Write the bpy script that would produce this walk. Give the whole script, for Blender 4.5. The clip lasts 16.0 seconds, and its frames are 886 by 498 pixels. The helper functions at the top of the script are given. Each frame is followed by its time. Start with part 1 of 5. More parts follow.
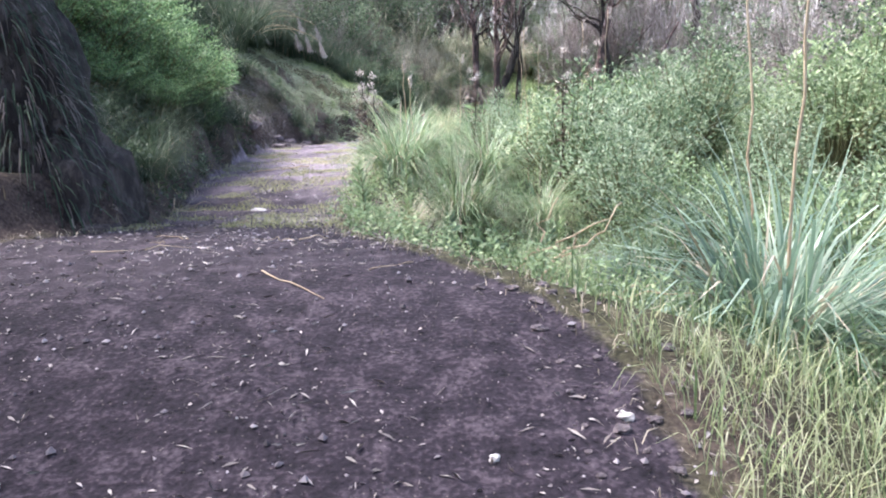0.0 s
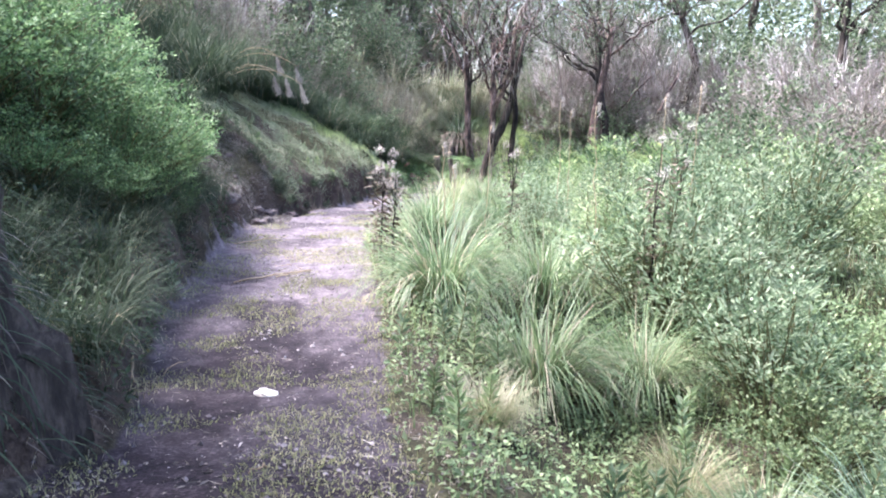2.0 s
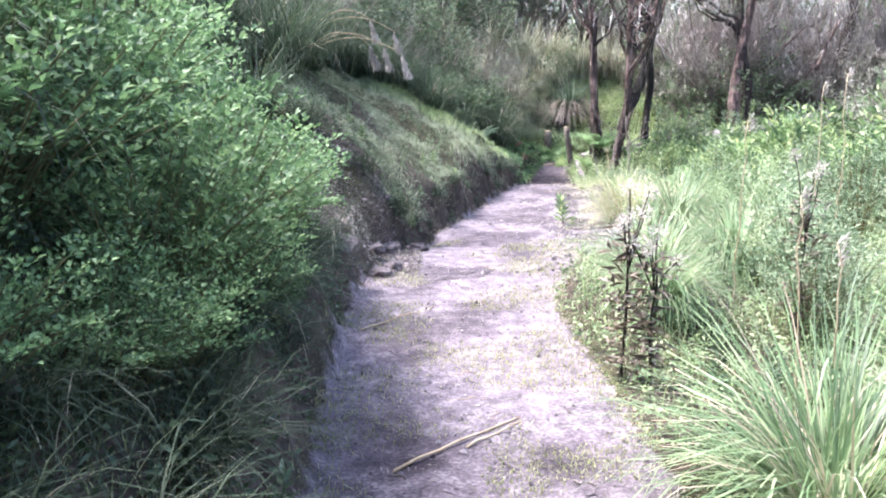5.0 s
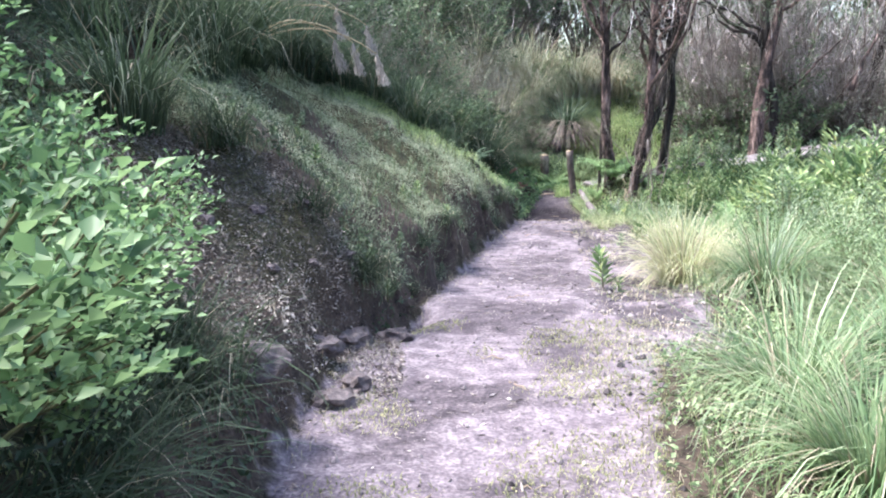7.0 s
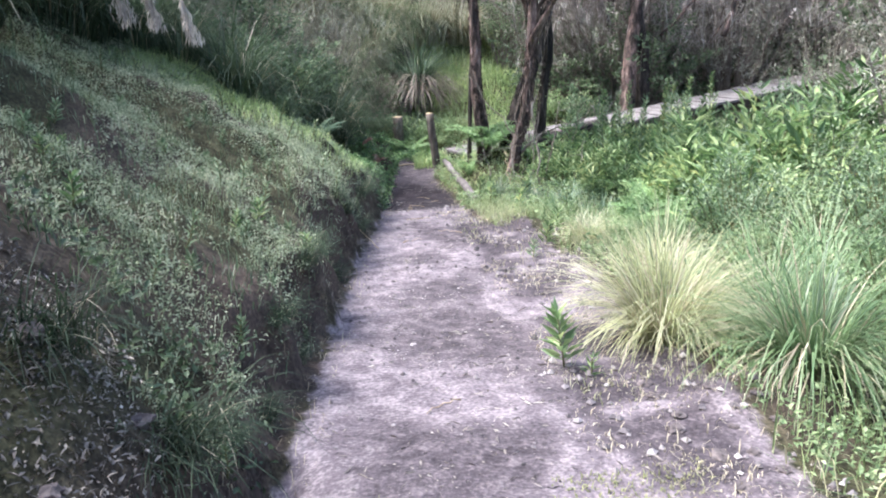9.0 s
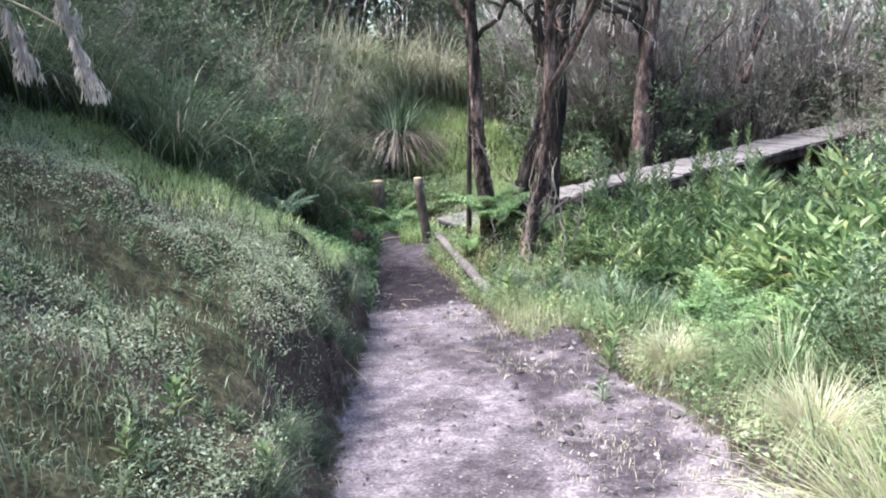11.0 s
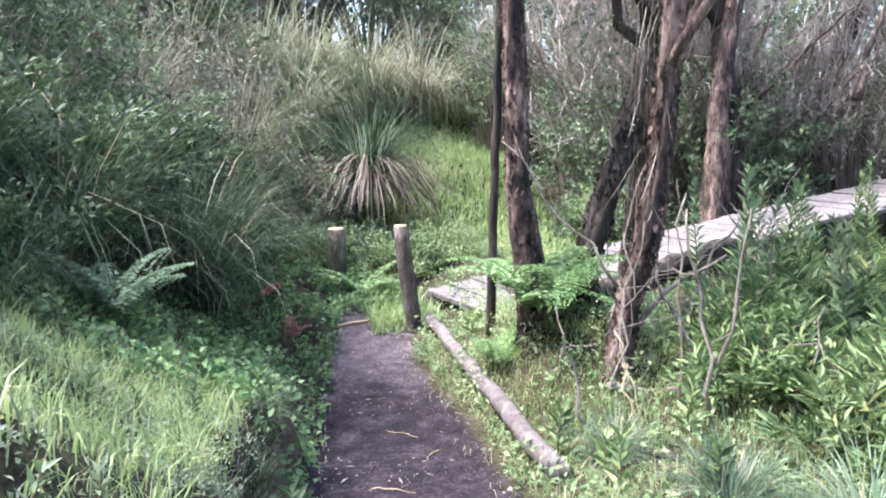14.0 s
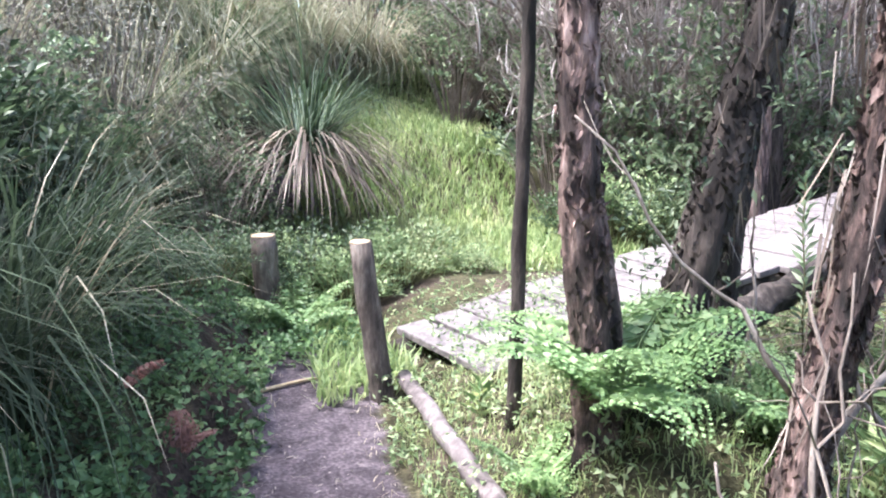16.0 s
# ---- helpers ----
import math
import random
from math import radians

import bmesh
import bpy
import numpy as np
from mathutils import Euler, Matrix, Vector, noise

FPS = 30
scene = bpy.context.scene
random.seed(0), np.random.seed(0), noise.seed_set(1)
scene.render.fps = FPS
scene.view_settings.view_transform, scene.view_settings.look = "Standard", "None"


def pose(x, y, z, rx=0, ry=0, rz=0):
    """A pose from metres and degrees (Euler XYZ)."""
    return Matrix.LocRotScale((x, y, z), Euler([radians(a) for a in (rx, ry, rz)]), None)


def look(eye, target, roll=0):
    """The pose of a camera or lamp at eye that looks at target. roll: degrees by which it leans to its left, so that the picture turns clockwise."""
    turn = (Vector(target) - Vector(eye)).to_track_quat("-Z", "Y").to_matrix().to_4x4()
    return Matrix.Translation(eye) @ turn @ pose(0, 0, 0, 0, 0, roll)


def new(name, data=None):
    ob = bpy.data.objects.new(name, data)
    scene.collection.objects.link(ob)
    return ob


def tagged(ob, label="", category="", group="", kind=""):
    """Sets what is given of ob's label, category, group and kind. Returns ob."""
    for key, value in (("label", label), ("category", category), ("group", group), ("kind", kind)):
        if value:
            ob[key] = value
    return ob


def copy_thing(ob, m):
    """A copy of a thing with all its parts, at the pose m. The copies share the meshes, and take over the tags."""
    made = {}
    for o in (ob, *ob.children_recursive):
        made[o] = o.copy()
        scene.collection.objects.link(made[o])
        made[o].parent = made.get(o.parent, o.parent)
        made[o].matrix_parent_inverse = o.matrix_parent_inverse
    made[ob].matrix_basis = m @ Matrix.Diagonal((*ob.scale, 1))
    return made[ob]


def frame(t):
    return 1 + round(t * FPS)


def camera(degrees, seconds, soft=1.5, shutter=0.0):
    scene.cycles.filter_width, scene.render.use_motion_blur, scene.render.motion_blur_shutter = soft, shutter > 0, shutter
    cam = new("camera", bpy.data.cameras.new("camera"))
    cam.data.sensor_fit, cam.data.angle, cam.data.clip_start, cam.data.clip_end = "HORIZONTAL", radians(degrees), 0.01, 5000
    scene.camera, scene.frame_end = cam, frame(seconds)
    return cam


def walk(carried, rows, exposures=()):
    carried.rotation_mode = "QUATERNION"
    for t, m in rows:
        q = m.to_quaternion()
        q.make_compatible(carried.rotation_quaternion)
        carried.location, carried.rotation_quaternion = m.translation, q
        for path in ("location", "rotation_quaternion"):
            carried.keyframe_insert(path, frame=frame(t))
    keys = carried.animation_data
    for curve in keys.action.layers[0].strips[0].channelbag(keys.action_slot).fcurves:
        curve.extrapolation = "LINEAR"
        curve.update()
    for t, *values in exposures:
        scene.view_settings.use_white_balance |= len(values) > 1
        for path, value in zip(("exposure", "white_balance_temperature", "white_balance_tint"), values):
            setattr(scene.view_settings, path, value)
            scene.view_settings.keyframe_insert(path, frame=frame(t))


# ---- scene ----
cam = camera(56.2, 16.0, soft=2.0)
METRES, EYE, TILT, LEAN, TURN = 20.0, 1.5, -11.0, 1.0, 0.0
ROWS = [
    (0.0, 0.0, 0.0, 0.0, 0.0, 0.0, -0.0),
    (0.5, -0.0055, 0.0211, 0.0088, -0.8, 2.1, -1.41),
    (1.0, -0.0165, 0.0508, 0.0195, 0.15, 1.88, -0.47),
    (1.5, -0.0288, 0.0767, 0.0285, -2.52, 1.32, -1.79),
    (2.0, -0.0398, 0.1072, 0.0448, -3.49, 1.95, -1.69),
    (2.5, -0.0511, 0.1325, 0.0552, 0.66, 1.0, -4.07),
    (3.0, -0.0573, 0.1561, 0.0664, 3.61, -0.33, -2.81),
    (3.5, -0.0672, 0.1811, 0.0727, 3.2, -2.73, -1.81),
    (4.0, -0.0738, 0.2102, 0.0779, 1.48, -3.86, -0.13),
    (4.5, -0.0825, 0.2383, 0.0838, 1.03, -2.12, -0.25),
    (7.0, -0.0981, 0.4073, 0.1058, -1.05, 0.52, -1.08),
    (7.5, -0.0995, 0.4366, 0.1138, -2.74, 1.76, -1.72),
    (8.0, -0.1042, 0.4684, 0.1209, -5.18, 2.38, -1.42),
    (8.5, -0.1042, 0.5013, 0.1293, -8.65, 0.64, 0.95),
    (9.0, -0.1039, 0.5306, 0.1373, -12.66, -3.38, 1.83),
    (9.5, -0.1001, 0.5584, 0.1456, -14.07, -3.14, 2.37),
    (10.0, -0.0996, 0.5865, 0.1517, -13.9, -0.32, 2.76),
    (12.5, -0.0779, 0.7314, 0.1632, -16.83, 0.08, 3.25),
    (13.0, -0.0698, 0.769, 0.1664, -16.4, 1.68, 3.45),
    (13.5, -0.0604, 0.8055, 0.1709, -17.79, 2.77, 3.26),
    (14.0, -0.0526, 0.8439, 0.1779, -17.29, 2.86, 2.09),
    (14.5, -0.0453, 0.8733, 0.1842, -18.53, 0.66, 1.58),
    (15.0, -0.0412, 0.8987, 0.193, -21.62, -0.11, 3.36),
    (15.5, -0.0358, 0.9235, 0.1975, -23.37, -0.26, 3.62),
    (16.0, -0.0307, 0.951, 0.1989, -21.68, 0.49, 2.65),
]
walk(cam, [(t, pose(0, 0, EYE, TILT, LEAN, TURN) @ pose(METRES * x, METRES * y, METRES * z, 90 + pitch, roll, yaw)) for t, x, y, z, yaw, pitch, roll in ROWS], exposures=[(0.0, 2.05, 6000, 15), (0.6, 1.9, 6000, 15), (1.5, 2.15, 6000, 15), (3.0, 2.3, 6000, 15), (4.5, 2.4, 6000, 14), (7.0, 2.05, 6000, 9), (8.5, 2.1, 6000, 7), (9.5, 1.55, 6000, 5), (10.0, 1.7, 6000, 5), (12.5, 1.85, 6000, 8), (14.0, 2.25, 6000, 9), (16.0, 2.4, 6000, 12)])

# ---- world and sun: bright overcast ----
SUN_EL, SUN_AZ = radians(60), radians(-75)
world = bpy.data.worlds.new("sky")
scene.world = world
world.use_nodes = True
wn = world.node_tree.nodes
sky = wn.new("ShaderNodeTexSky")
sky.sky_type, sky.sun_disc, sky.sun_elevation, sky.sun_rotation = "NISHITA", False, SUN_EL, SUN_AZ
sky.air_density, sky.dust_density = 1.0, 4.0
world.node_tree.links.new(sky.outputs[0], wn["Background"].inputs[0])
wn["Background"].inputs[1].default_value = 0.15
sun = new("sun", bpy.data.lights.new("sun", "SUN"))
sun.data.energy, sun.data.angle, sun.data.color = 3.0, radians(20), (1.0, 0.96, 0.9)
sun.matrix_world = look((math.sin(SUN_AZ) * math.cos(SUN_EL) * 30, math.cos(SUN_AZ) * math.cos(SUN_EL) * 30 + 12, math.sin(SUN_EL) * 30), (0, 12, 0))

# ---- small tools ----
rng = np.random.default_rng(7)


def fine(ys, vs, blur=0.35):
    """A smoothed curve through a few heights or offsets along the trail."""
    gy = np.arange(-12, 60, 0.1)
    gv = np.interp(gy, ys, vs)
    k = np.exp(-0.5 * (np.arange(-12, 13) * 0.1 / blur) ** 2)
    gv = np.convolve(np.pad(gv, 12, mode="edge"), k / k.sum(), mode="valid")
    return lambda y: np.interp(y, gy, gv)


def sstep(a):
    a = np.clip(a, 0, 1)
    return a * a * (3 - 2 * a)


LAT = rng.random((64, 64))


def vnoise(x, y, size):
    """Smooth value noise, 0 to 1."""
    u, v = np.asarray(x) / size + 31.7, np.asarray(y) / size + 17.3
    i, j = np.floor(u).astype(int), np.floor(v).astype(int)
    fu, fv = sstep(u - i), sstep(v - j)
    g = lambda a, b: LAT[a % 64, b % 64]
    return (g(i, j) * (1 - fu) + g(i + 1, j) * fu) * (1 - fv) + (g(i, j + 1) * (1 - fu) + g(i + 1, j + 1) * fu) * fv


def mesh_of(name, v, tris, material, smooth=True):
    """A mesh from arrays of corners and triangles."""
    v, tris = np.asarray(v, np.float32).reshape(-1, 3), np.asarray(tris, np.int32).reshape(-1, 3)
    me = bpy.data.meshes.new(name)
    me.vertices.add(len(v))
    me.vertices.foreach_set("co", v.ravel())
    me.loops.add(tris.size)
    me.loops.foreach_set("vertex_index", tris.ravel())
    me.polygons.add(len(tris))
    me.polygons.foreach_set("loop_start", np.arange(len(tris), dtype=np.int32) * 3)
    me.polygons.foreach_set("use_smooth", np.full(len(tris), smooth))
    me.update(calc_edges=True)
    me.materials.append(material)
    return me


def joined(*pieces):
    """Several (corners, triangles) as one."""
    vs, ts, n = [], [], 0
    for v, t in pieces:
        v = np.asarray(v).reshape(-1, 3)
        vs.append(v), ts.append(np.asarray(t).reshape(-1, 3) + n)
        n += len(v)
    return np.concatenate(vs), np.concatenate(ts)


def part(name, shape, material, parent, label="", smooth=True, kind=""):
    """One mesh object under a thing or under a part."""
    ob = new(name, mesh_of(name, *shape, material, smooth))
    ob.parent = parent
    if label:
        ob["label"] = label
    return tagged(ob, kind=kind)


def thing(name, label, category, group="", m=None):
    ob = new(name)
    ob.empty_display_size = 0.1
    if m is not None:
        ob.matrix_basis = m
    return tagged(ob, label, category, group)


def unit(a):
    return a / np.maximum(np.linalg.norm(a, axis=-1, keepdims=True), 1e-9)


def blades(base, az, length, lean, droop, width, segs=4):
    """Grass blades: tapering strips that lean out along az and bend down."""
    n = len(base)
    out = np.stack([np.cos(az), np.sin(az), np.zeros(n)], 1)
    side = np.stack([-np.sin(az), np.cos(az), np.zeros(n)], 1)
    rows, p, ang = [], base.copy(), lean.copy()
    step = length / segs
    for k in range(segs + 1):
        w = width * (1 - k / segs) ** 0.6 * (0.7 if k == 0 else 1)
        if k < segs:
            rows.append(p - side * w[:, None] / 2), rows.append(p + side * w[:, None] / 2)
        else:
            rows.append(p)
        p = p + (out * np.sin(ang)[:, None] + np.array([0, 0, 1.0]) * np.cos(ang)[:, None]) * step[:, None]
        ang = ang + droop / segs
    v = np.stack(rows, 1)
    m = 2 * segs + 1
    t = []
    for k in range(segs - 1):
        t += [(2 * k, 2 * k + 1, 2 * k + 3), (2 * k, 2 * k + 3, 2 * k + 2)]
    t.append((2 * segs - 2, 2 * segs - 1, 2 * segs))
    t = np.array(t)[None] + (np.arange(n) * m)[:, None, None]
    return v.reshape(-1, 3), t.reshape(-1, 3)


def leaves(pos, way, length, width, fold=0.25):
    """Pointed leaves, two triangles each, folded along the rib."""
    n = len(pos)
    way = unit(way)
    side = unit(np.cross(way, rng.normal(size=(n, 3)) * 0.6 + [0, 0, 1.0]))
    up = np.cross(side, way)
    L, W = np.broadcast_to(length, n)[:, None], np.broadcast_to(width, n)[:, None]
    mid = pos + way * L * 0.45
    v = np.stack([pos, mid + side * W / 2 + up * W * fold, pos + way * L - up * L * 0.12, mid - side * W / 2 + up * W * fold], 1)
    t = np.array([(0, 1, 2), (0, 2, 3)])[None] + (np.arange(n) * 4)[:, None, None]
    return v.reshape(-1, 3), t.reshape(-1, 3)


def tube(pts, radii, sides=6, rough=0.0, cap=True):
    """A tapering stem, limb or log along a line of points."""
    pts, radii = np.asarray(pts, float), np.broadcast_to(radii, len(pts)).astype(float)
    d = unit(np.gradient(pts, axis=0))
    ref = np.array([0, 1.0, 0]) if abs(d[:, 2]).mean() > 0.7 else np.array([0, 0, 1.0])
    a = unit(np.cross(d, ref))
    b = np.cross(d, a)
    th = np.linspace(0, 2 * np.pi, sides, endpoint=False)
    r = radii[:, None] * (1 + rough * (rng.random((len(pts), sides)) - 0.5))
    v = pts[:, None] + r[..., None] * (np.cos(th)[None, :, None] * a[:, None] + np.sin(th)[None, :, None] * b[:, None])
    t = []
    for i in range(len(pts) - 1):
        for j in range(sides):
            k = (j + 1) % sides
            t += [(i * sides + j, i * sides + k, (i + 1) * sides + k), (i * sides + j, (i + 1) * sides + k, (i + 1) * sides + j)]
    v = v.reshape(-1, 3)
    if cap:
        n = len(v)
        v = np.concatenate([v, pts[:1], pts[-1:]])
        e = (len(pts) - 1) * sides
        for j in range(sides):
            k = (j + 1) % sides
            t += [(n, k, j), (n + 1, e + j, e + k)]
    return v, np.array(t)


def trunk_tube(pts, radii, sides=18):
    """A trunk whose bark stands in upright ridges."""
    v, t = tube(pts, radii, sides, 0.0)
    n = len(pts)
    g = rng.normal(size=(n + 4, sides))
    g = (g[:-4] + g[1:-3] + g[2:-2] + g[3:-1] + g[4:]) / 2.24
    c = np.repeat(np.asarray(pts), sides, 0)
    v[: n * sides] = c + (v[: n * sides] - c) * (1 + 0.13 * g.reshape(-1, 1))
    return v, t


def bend(a, b, n=8, sag=0.0, wobble=0.0):
    """A line from a to b with a bow and some crookedness."""
    a, b = np.asarray(a, float), np.asarray(b, float)
    s = np.linspace(0, 1, n)[:, None]
    w = rng.normal(size=(n, 3)) * wobble
    w[0] = w[-1] = 0
    return a + (b - a) * s + np.array([0, 0, 1.0]) * (sag * 4 * s * (1 - s)) + w


# ---- materials ----
def material(name):
    m = bpy.data.materials.new(name)
    m.use_nodes = True
    return m, m.node_tree.nodes, m.node_tree.links, m.node_tree.nodes["Principled BSDF"]


def ramp(nodes, stops):
    r = nodes.new("ShaderNodeValToRGB")
    while len(r.color_ramp.elements) < len(stops):
        r.color_ramp.elements.new(0.5)
    for e, (p, c) in zip(r.color_ramp.elements, stops):
        e.position, e.color = p, (*c, 1)
    return r


def noise_node(nodes, links, scale, detail=4, coords="Object", vec=None):
    n = nodes.new("ShaderNodeTexNoise")
    n.inputs["Scale"].default_value, n.inputs["Detail"].default_value = scale, detail
    if vec is None:
        vec = nodes.new("ShaderNodeTexCoord").outputs[coords]
    links.new(vec, n.inputs["Vector"])
    return n


def mix(nodes, links, fac, a, b, kind="MIX"):
    x = nodes.new("ShaderNodeMix")
    x.data_type, x.blend_type = "RGBA", kind
    for sock, v in ((0, fac), (6, a), (7, b)):
        if isinstance(v, bpy.types.NodeSocket):
            links.new(v, x.inputs[sock])
        elif sock == 0:
            x.inputs[0].default_value = v
        else:
            x.inputs[sock].default_value = (*v, 1)
    return x.outputs[2]


def leaf_mat(name, stops, rough=0.45, through_light=0.4, patch=1.5):
    """Foliage: colour varies leaf by leaf and in patches; light shines through."""
    m, n, l, b = material(name)
    geo = n.new("ShaderNodeNewGeometry")
    info = n.new("ShaderNodeObjectInfo")
    r = ramp(n, stops)
    big = noise_node(n, l, patch, 2, vec=geo.outputs["Position"])
    add = n.new("ShaderNodeMath")
    add.operation = "MULTIPLY_ADD"
    l.new(geo.outputs["Random Per Island"], add.inputs[0])
    add.inputs[1].default_value = 0.6
    mul = n.new("ShaderNodeMath")
    mul.operation = "MULTIPLY_ADD"
    l.new(big.outputs[0], mul.inputs[0])
    mul.inputs[1].default_value = 1.1
    mul.inputs[2].default_value = -0.35
    l.new(mul.outputs[0], add.inputs[2])
    l.new(add.outputs[0], r.inputs[0])
    hsv = n.new("ShaderNodeHueSaturation")
    mr = n.new("ShaderNodeMapRange")
    l.new(info.outputs["Random"], mr.inputs[0])
    mr.inputs[3].default_value, mr.inputs[4].default_value = 0.8, 1.2
    hsv.inputs["Saturation"].default_value = 0.78
    l.new(mr.outputs[0], hsv.inputs["Value"])
    l.new(r.outputs[0], hsv.inputs["Color"])
    l.new(hsv.outputs[0], b.inputs["Base Color"])
    b.inputs["Roughness"].default_value = rough
    b.inputs["Specular IOR Level"].default_value = 0.5
    tr = n.new("ShaderNodeBsdfTranslucent")
    l.new(hsv.outputs[0], tr.inputs[0])
    ms = n.new("ShaderNodeMixShader")
    ms.inputs[0].default_value = through_light
    l.new(b.outputs[0], ms.inputs[1]), l.new(tr.outputs[0], ms.inputs[2])
    l.new(ms.outputs[0], n["Material Output"].inputs[0])
    return m


def bark_mat(name, stops, scale=9.0, stretch=0.25, bump=0.6, rough=0.9):
    """Bark and weathered timber: grain drawn out along the object's z axis."""
    m, n, l, b = material(name)
    tc = n.new("ShaderNodeTexCoord")
    mp = n.new("ShaderNodeMapping")
    l.new(tc.outputs["Object"], mp.inputs[0])
    mp.inputs["Scale"].default_value = (1, 1, stretch)
    a = noise_node(n, l, scale, 6, vec=mp.outputs[0])
    a.inputs["Roughness"].default_value = 0.7
    c = noise_node(n, l, 2.0, 3, vec=tc.outputs["Object"])
    r = ramp(n, stops)
    add = n.new("ShaderNodeMath")
    add.operation = "MULTIPLY_ADD"
    l.new(c.outputs[0], add.inputs[0])
    add.inputs[1].default_value = 0.5
    sub = n.new("ShaderNodeMath")
    sub.operation = "MULTIPLY_ADD"
    l.new(a.outputs[0], sub.inputs[0])
    sub.inputs[1].default_value, sub.inputs[2].default_value = 1.3, -0.4
    l.new(sub.outputs[0], add.inputs[2])
    l.new(add.outputs[0], r.inputs[0])
    l.new(r.outputs[0], b.inputs["Base Color"])
    b.inputs["Roughness"].default_value = rough
    bp = n.new("ShaderNodeBump")
    bp.inputs["Strength"].default_value, bp.inputs["Distance"].default_value = bump, 0.03
    l.new(a.outputs[0], bp.inputs["Height"])
    l.new(bp.outputs[0], b.inputs["Normal"])
    return m


def ground_mat():
    """Trail soil, dark soil (moisture and tree shade in one colour) and mossy bank earth, told apart by the ground's
    own masks.
    """
    m, n, l, b = material("earth")
    geo = n.new("ShaderNodeNewGeometry")
    P = geo.outputs["Position"]
    att = {}
    for k in ("trail", "damp", "cut"):
        a = n.new("ShaderNodeAttribute")
        a.attribute_name = k
        att[k] = a.outputs["Fac"]
    grit, clod, wide = noise_node(n, l, 55, 5, vec=P), noise_node(n, l, 9, 5, vec=P), noise_node(n, l, 1.6, 3, vec=P)
    vor = n.new("ShaderNodeTexVoronoi")
    vor.inputs["Scale"].default_value = 38
    l.new(P, vor.inputs["Vector"])
    dry = ramp(n, [(0.25, (0.065, 0.052, 0.062)), (0.5, (0.165, 0.135, 0.155)), (0.75, (0.36, 0.305, 0.325))])
    mixv = n.new("ShaderNodeMath")
    mixv.operation = "MULTIPLY_ADD"
    l.new(clod.outputs[0], mixv.inputs[0])
    mixv.inputs[1].default_value = 0.7
    half = n.new("ShaderNodeMath")
    half.operation = "MULTIPLY_ADD"
    l.new(grit.outputs[0], half.inputs[0])
    half.inputs[1].default_value, half.inputs[2].default_value = 0.75, -0.24
    l.new(half.outputs[0], mixv.inputs[2])
    l.new(mixv.outputs[0], dry.inputs[0])
    # dark soil: moist earth, with the shade of the trees put into its colour
    wet_shade = ramp(n, [(0.25, (0.007, 0.0055, 0.0075)), (0.5, (0.024, 0.018, 0.024)), (0.8, (0.1, 0.078, 0.09))])
    l.new(mixv.outputs[0], wet_shade.inputs[0])
    soil = mix(n, l, att["damp"], dry.outputs[0], wet_shade.outputs[0])
    # flecks of pale litter
    fl = n.new("ShaderNodeMath")
    fl.operation = "LESS_THAN"
    l.new(vor.outputs["Distance"], fl.inputs[0])
    fl.inputs[1].default_value = 0.12
    soil = mix(n, l, fl.outputs[0], soil, mix(n, l, 0.18, soil, (0.42, 0.36, 0.3)))
    bank = ramp(n, [(0.3, (0.015, 0.014, 0.009)), (0.5, (0.05, 0.046, 0.025)), (0.7, (0.11, 0.1, 0.06))])
    l.new(mixv.outputs[0], bank.inputs[0])
    raw = ramp(n, [(0.3, (0.025, 0.018, 0.016)), (0.6, (0.09, 0.065, 0.055)), (0.8, (0.19, 0.15, 0.12))])
    l.new(mixv.outputs[0], raw.inputs[0])
    side = mix(n, l, att["cut"], bank.outputs[0], raw.outputs[0])
    # the trail's edge is ragged
    edge = n.new("ShaderNodeMath")
    edge.operation = "MULTIPLY_ADD"
    l.new(clod.outputs[0], edge.inputs[0])
    edge.inputs[1].default_value, edge.inputs[2].default_value = 0.9, -0.45
    e2 = n.new("ShaderNodeMath")
    e2.operation = "ADD"
    l.new(edge.outputs[0], e2.inputs[0]), l.new(att["trail"], e2.inputs[1])
    sh = n.new("ShaderNodeMapRange")
    sh.interpolation_type = "SMOOTHSTEP"
    l.new(e2.outputs[0], sh.inputs[0])
    sh.inputs[1].default_value, sh.inputs[2].default_value = 0.35, 0.65
    col = mix(n, l, sh.outputs[0], side, soil)
    l.new(col, b.inputs["Base Color"])
    b.inputs["Roughness"].default_value = 0.95
    b.inputs["Specular IOR Level"].default_value = 0.2
    bp = n.new("ShaderNodeBump")
    bp.inputs["Strength"].default_value, bp.inputs["Distance"].default_value = 0.7, 0.02
    l.new(mixv.outputs[0], bp.inputs["Height"])
    l.new(bp.outputs[0], b.inputs["Normal"])
    return m


EARTH = ground_mat()
GRASS = leaf_mat("grass", [(0.1, (0.045, 0.09, 0.024)), (0.45, (0.12, 0.2, 0.052)), (0.75, (0.27, 0.34, 0.11)), (0.95, (0.5, 0.45, 0.24))])
BANKGRASS = leaf_mat("bank_grass_blades", [(0.1, (0.03, 0.055, 0.025)), (0.5, (0.09, 0.14, 0.06)), (0.85, (0.2, 0.24, 0.12)), (1.0, (0.4, 0.36, 0.22))])
CORNER = leaf_mat("corner_blades", [(0.1, (0.13, 0.17, 0.05)), (0.5, (0.27, 0.32, 0.12)), (0.85, (0.42, 0.43, 0.22)), (1.0, (0.5, 0.45, 0.3))])
LAWN = leaf_mat("fresh_grass", [(0.1, (0.16, 0.27, 0.06)), (0.5, (0.33, 0.46, 0.13)), (0.85, (0.5, 0.56, 0.22)), (1.0, (0.58, 0.52, 0.32))], through_light=0.45)
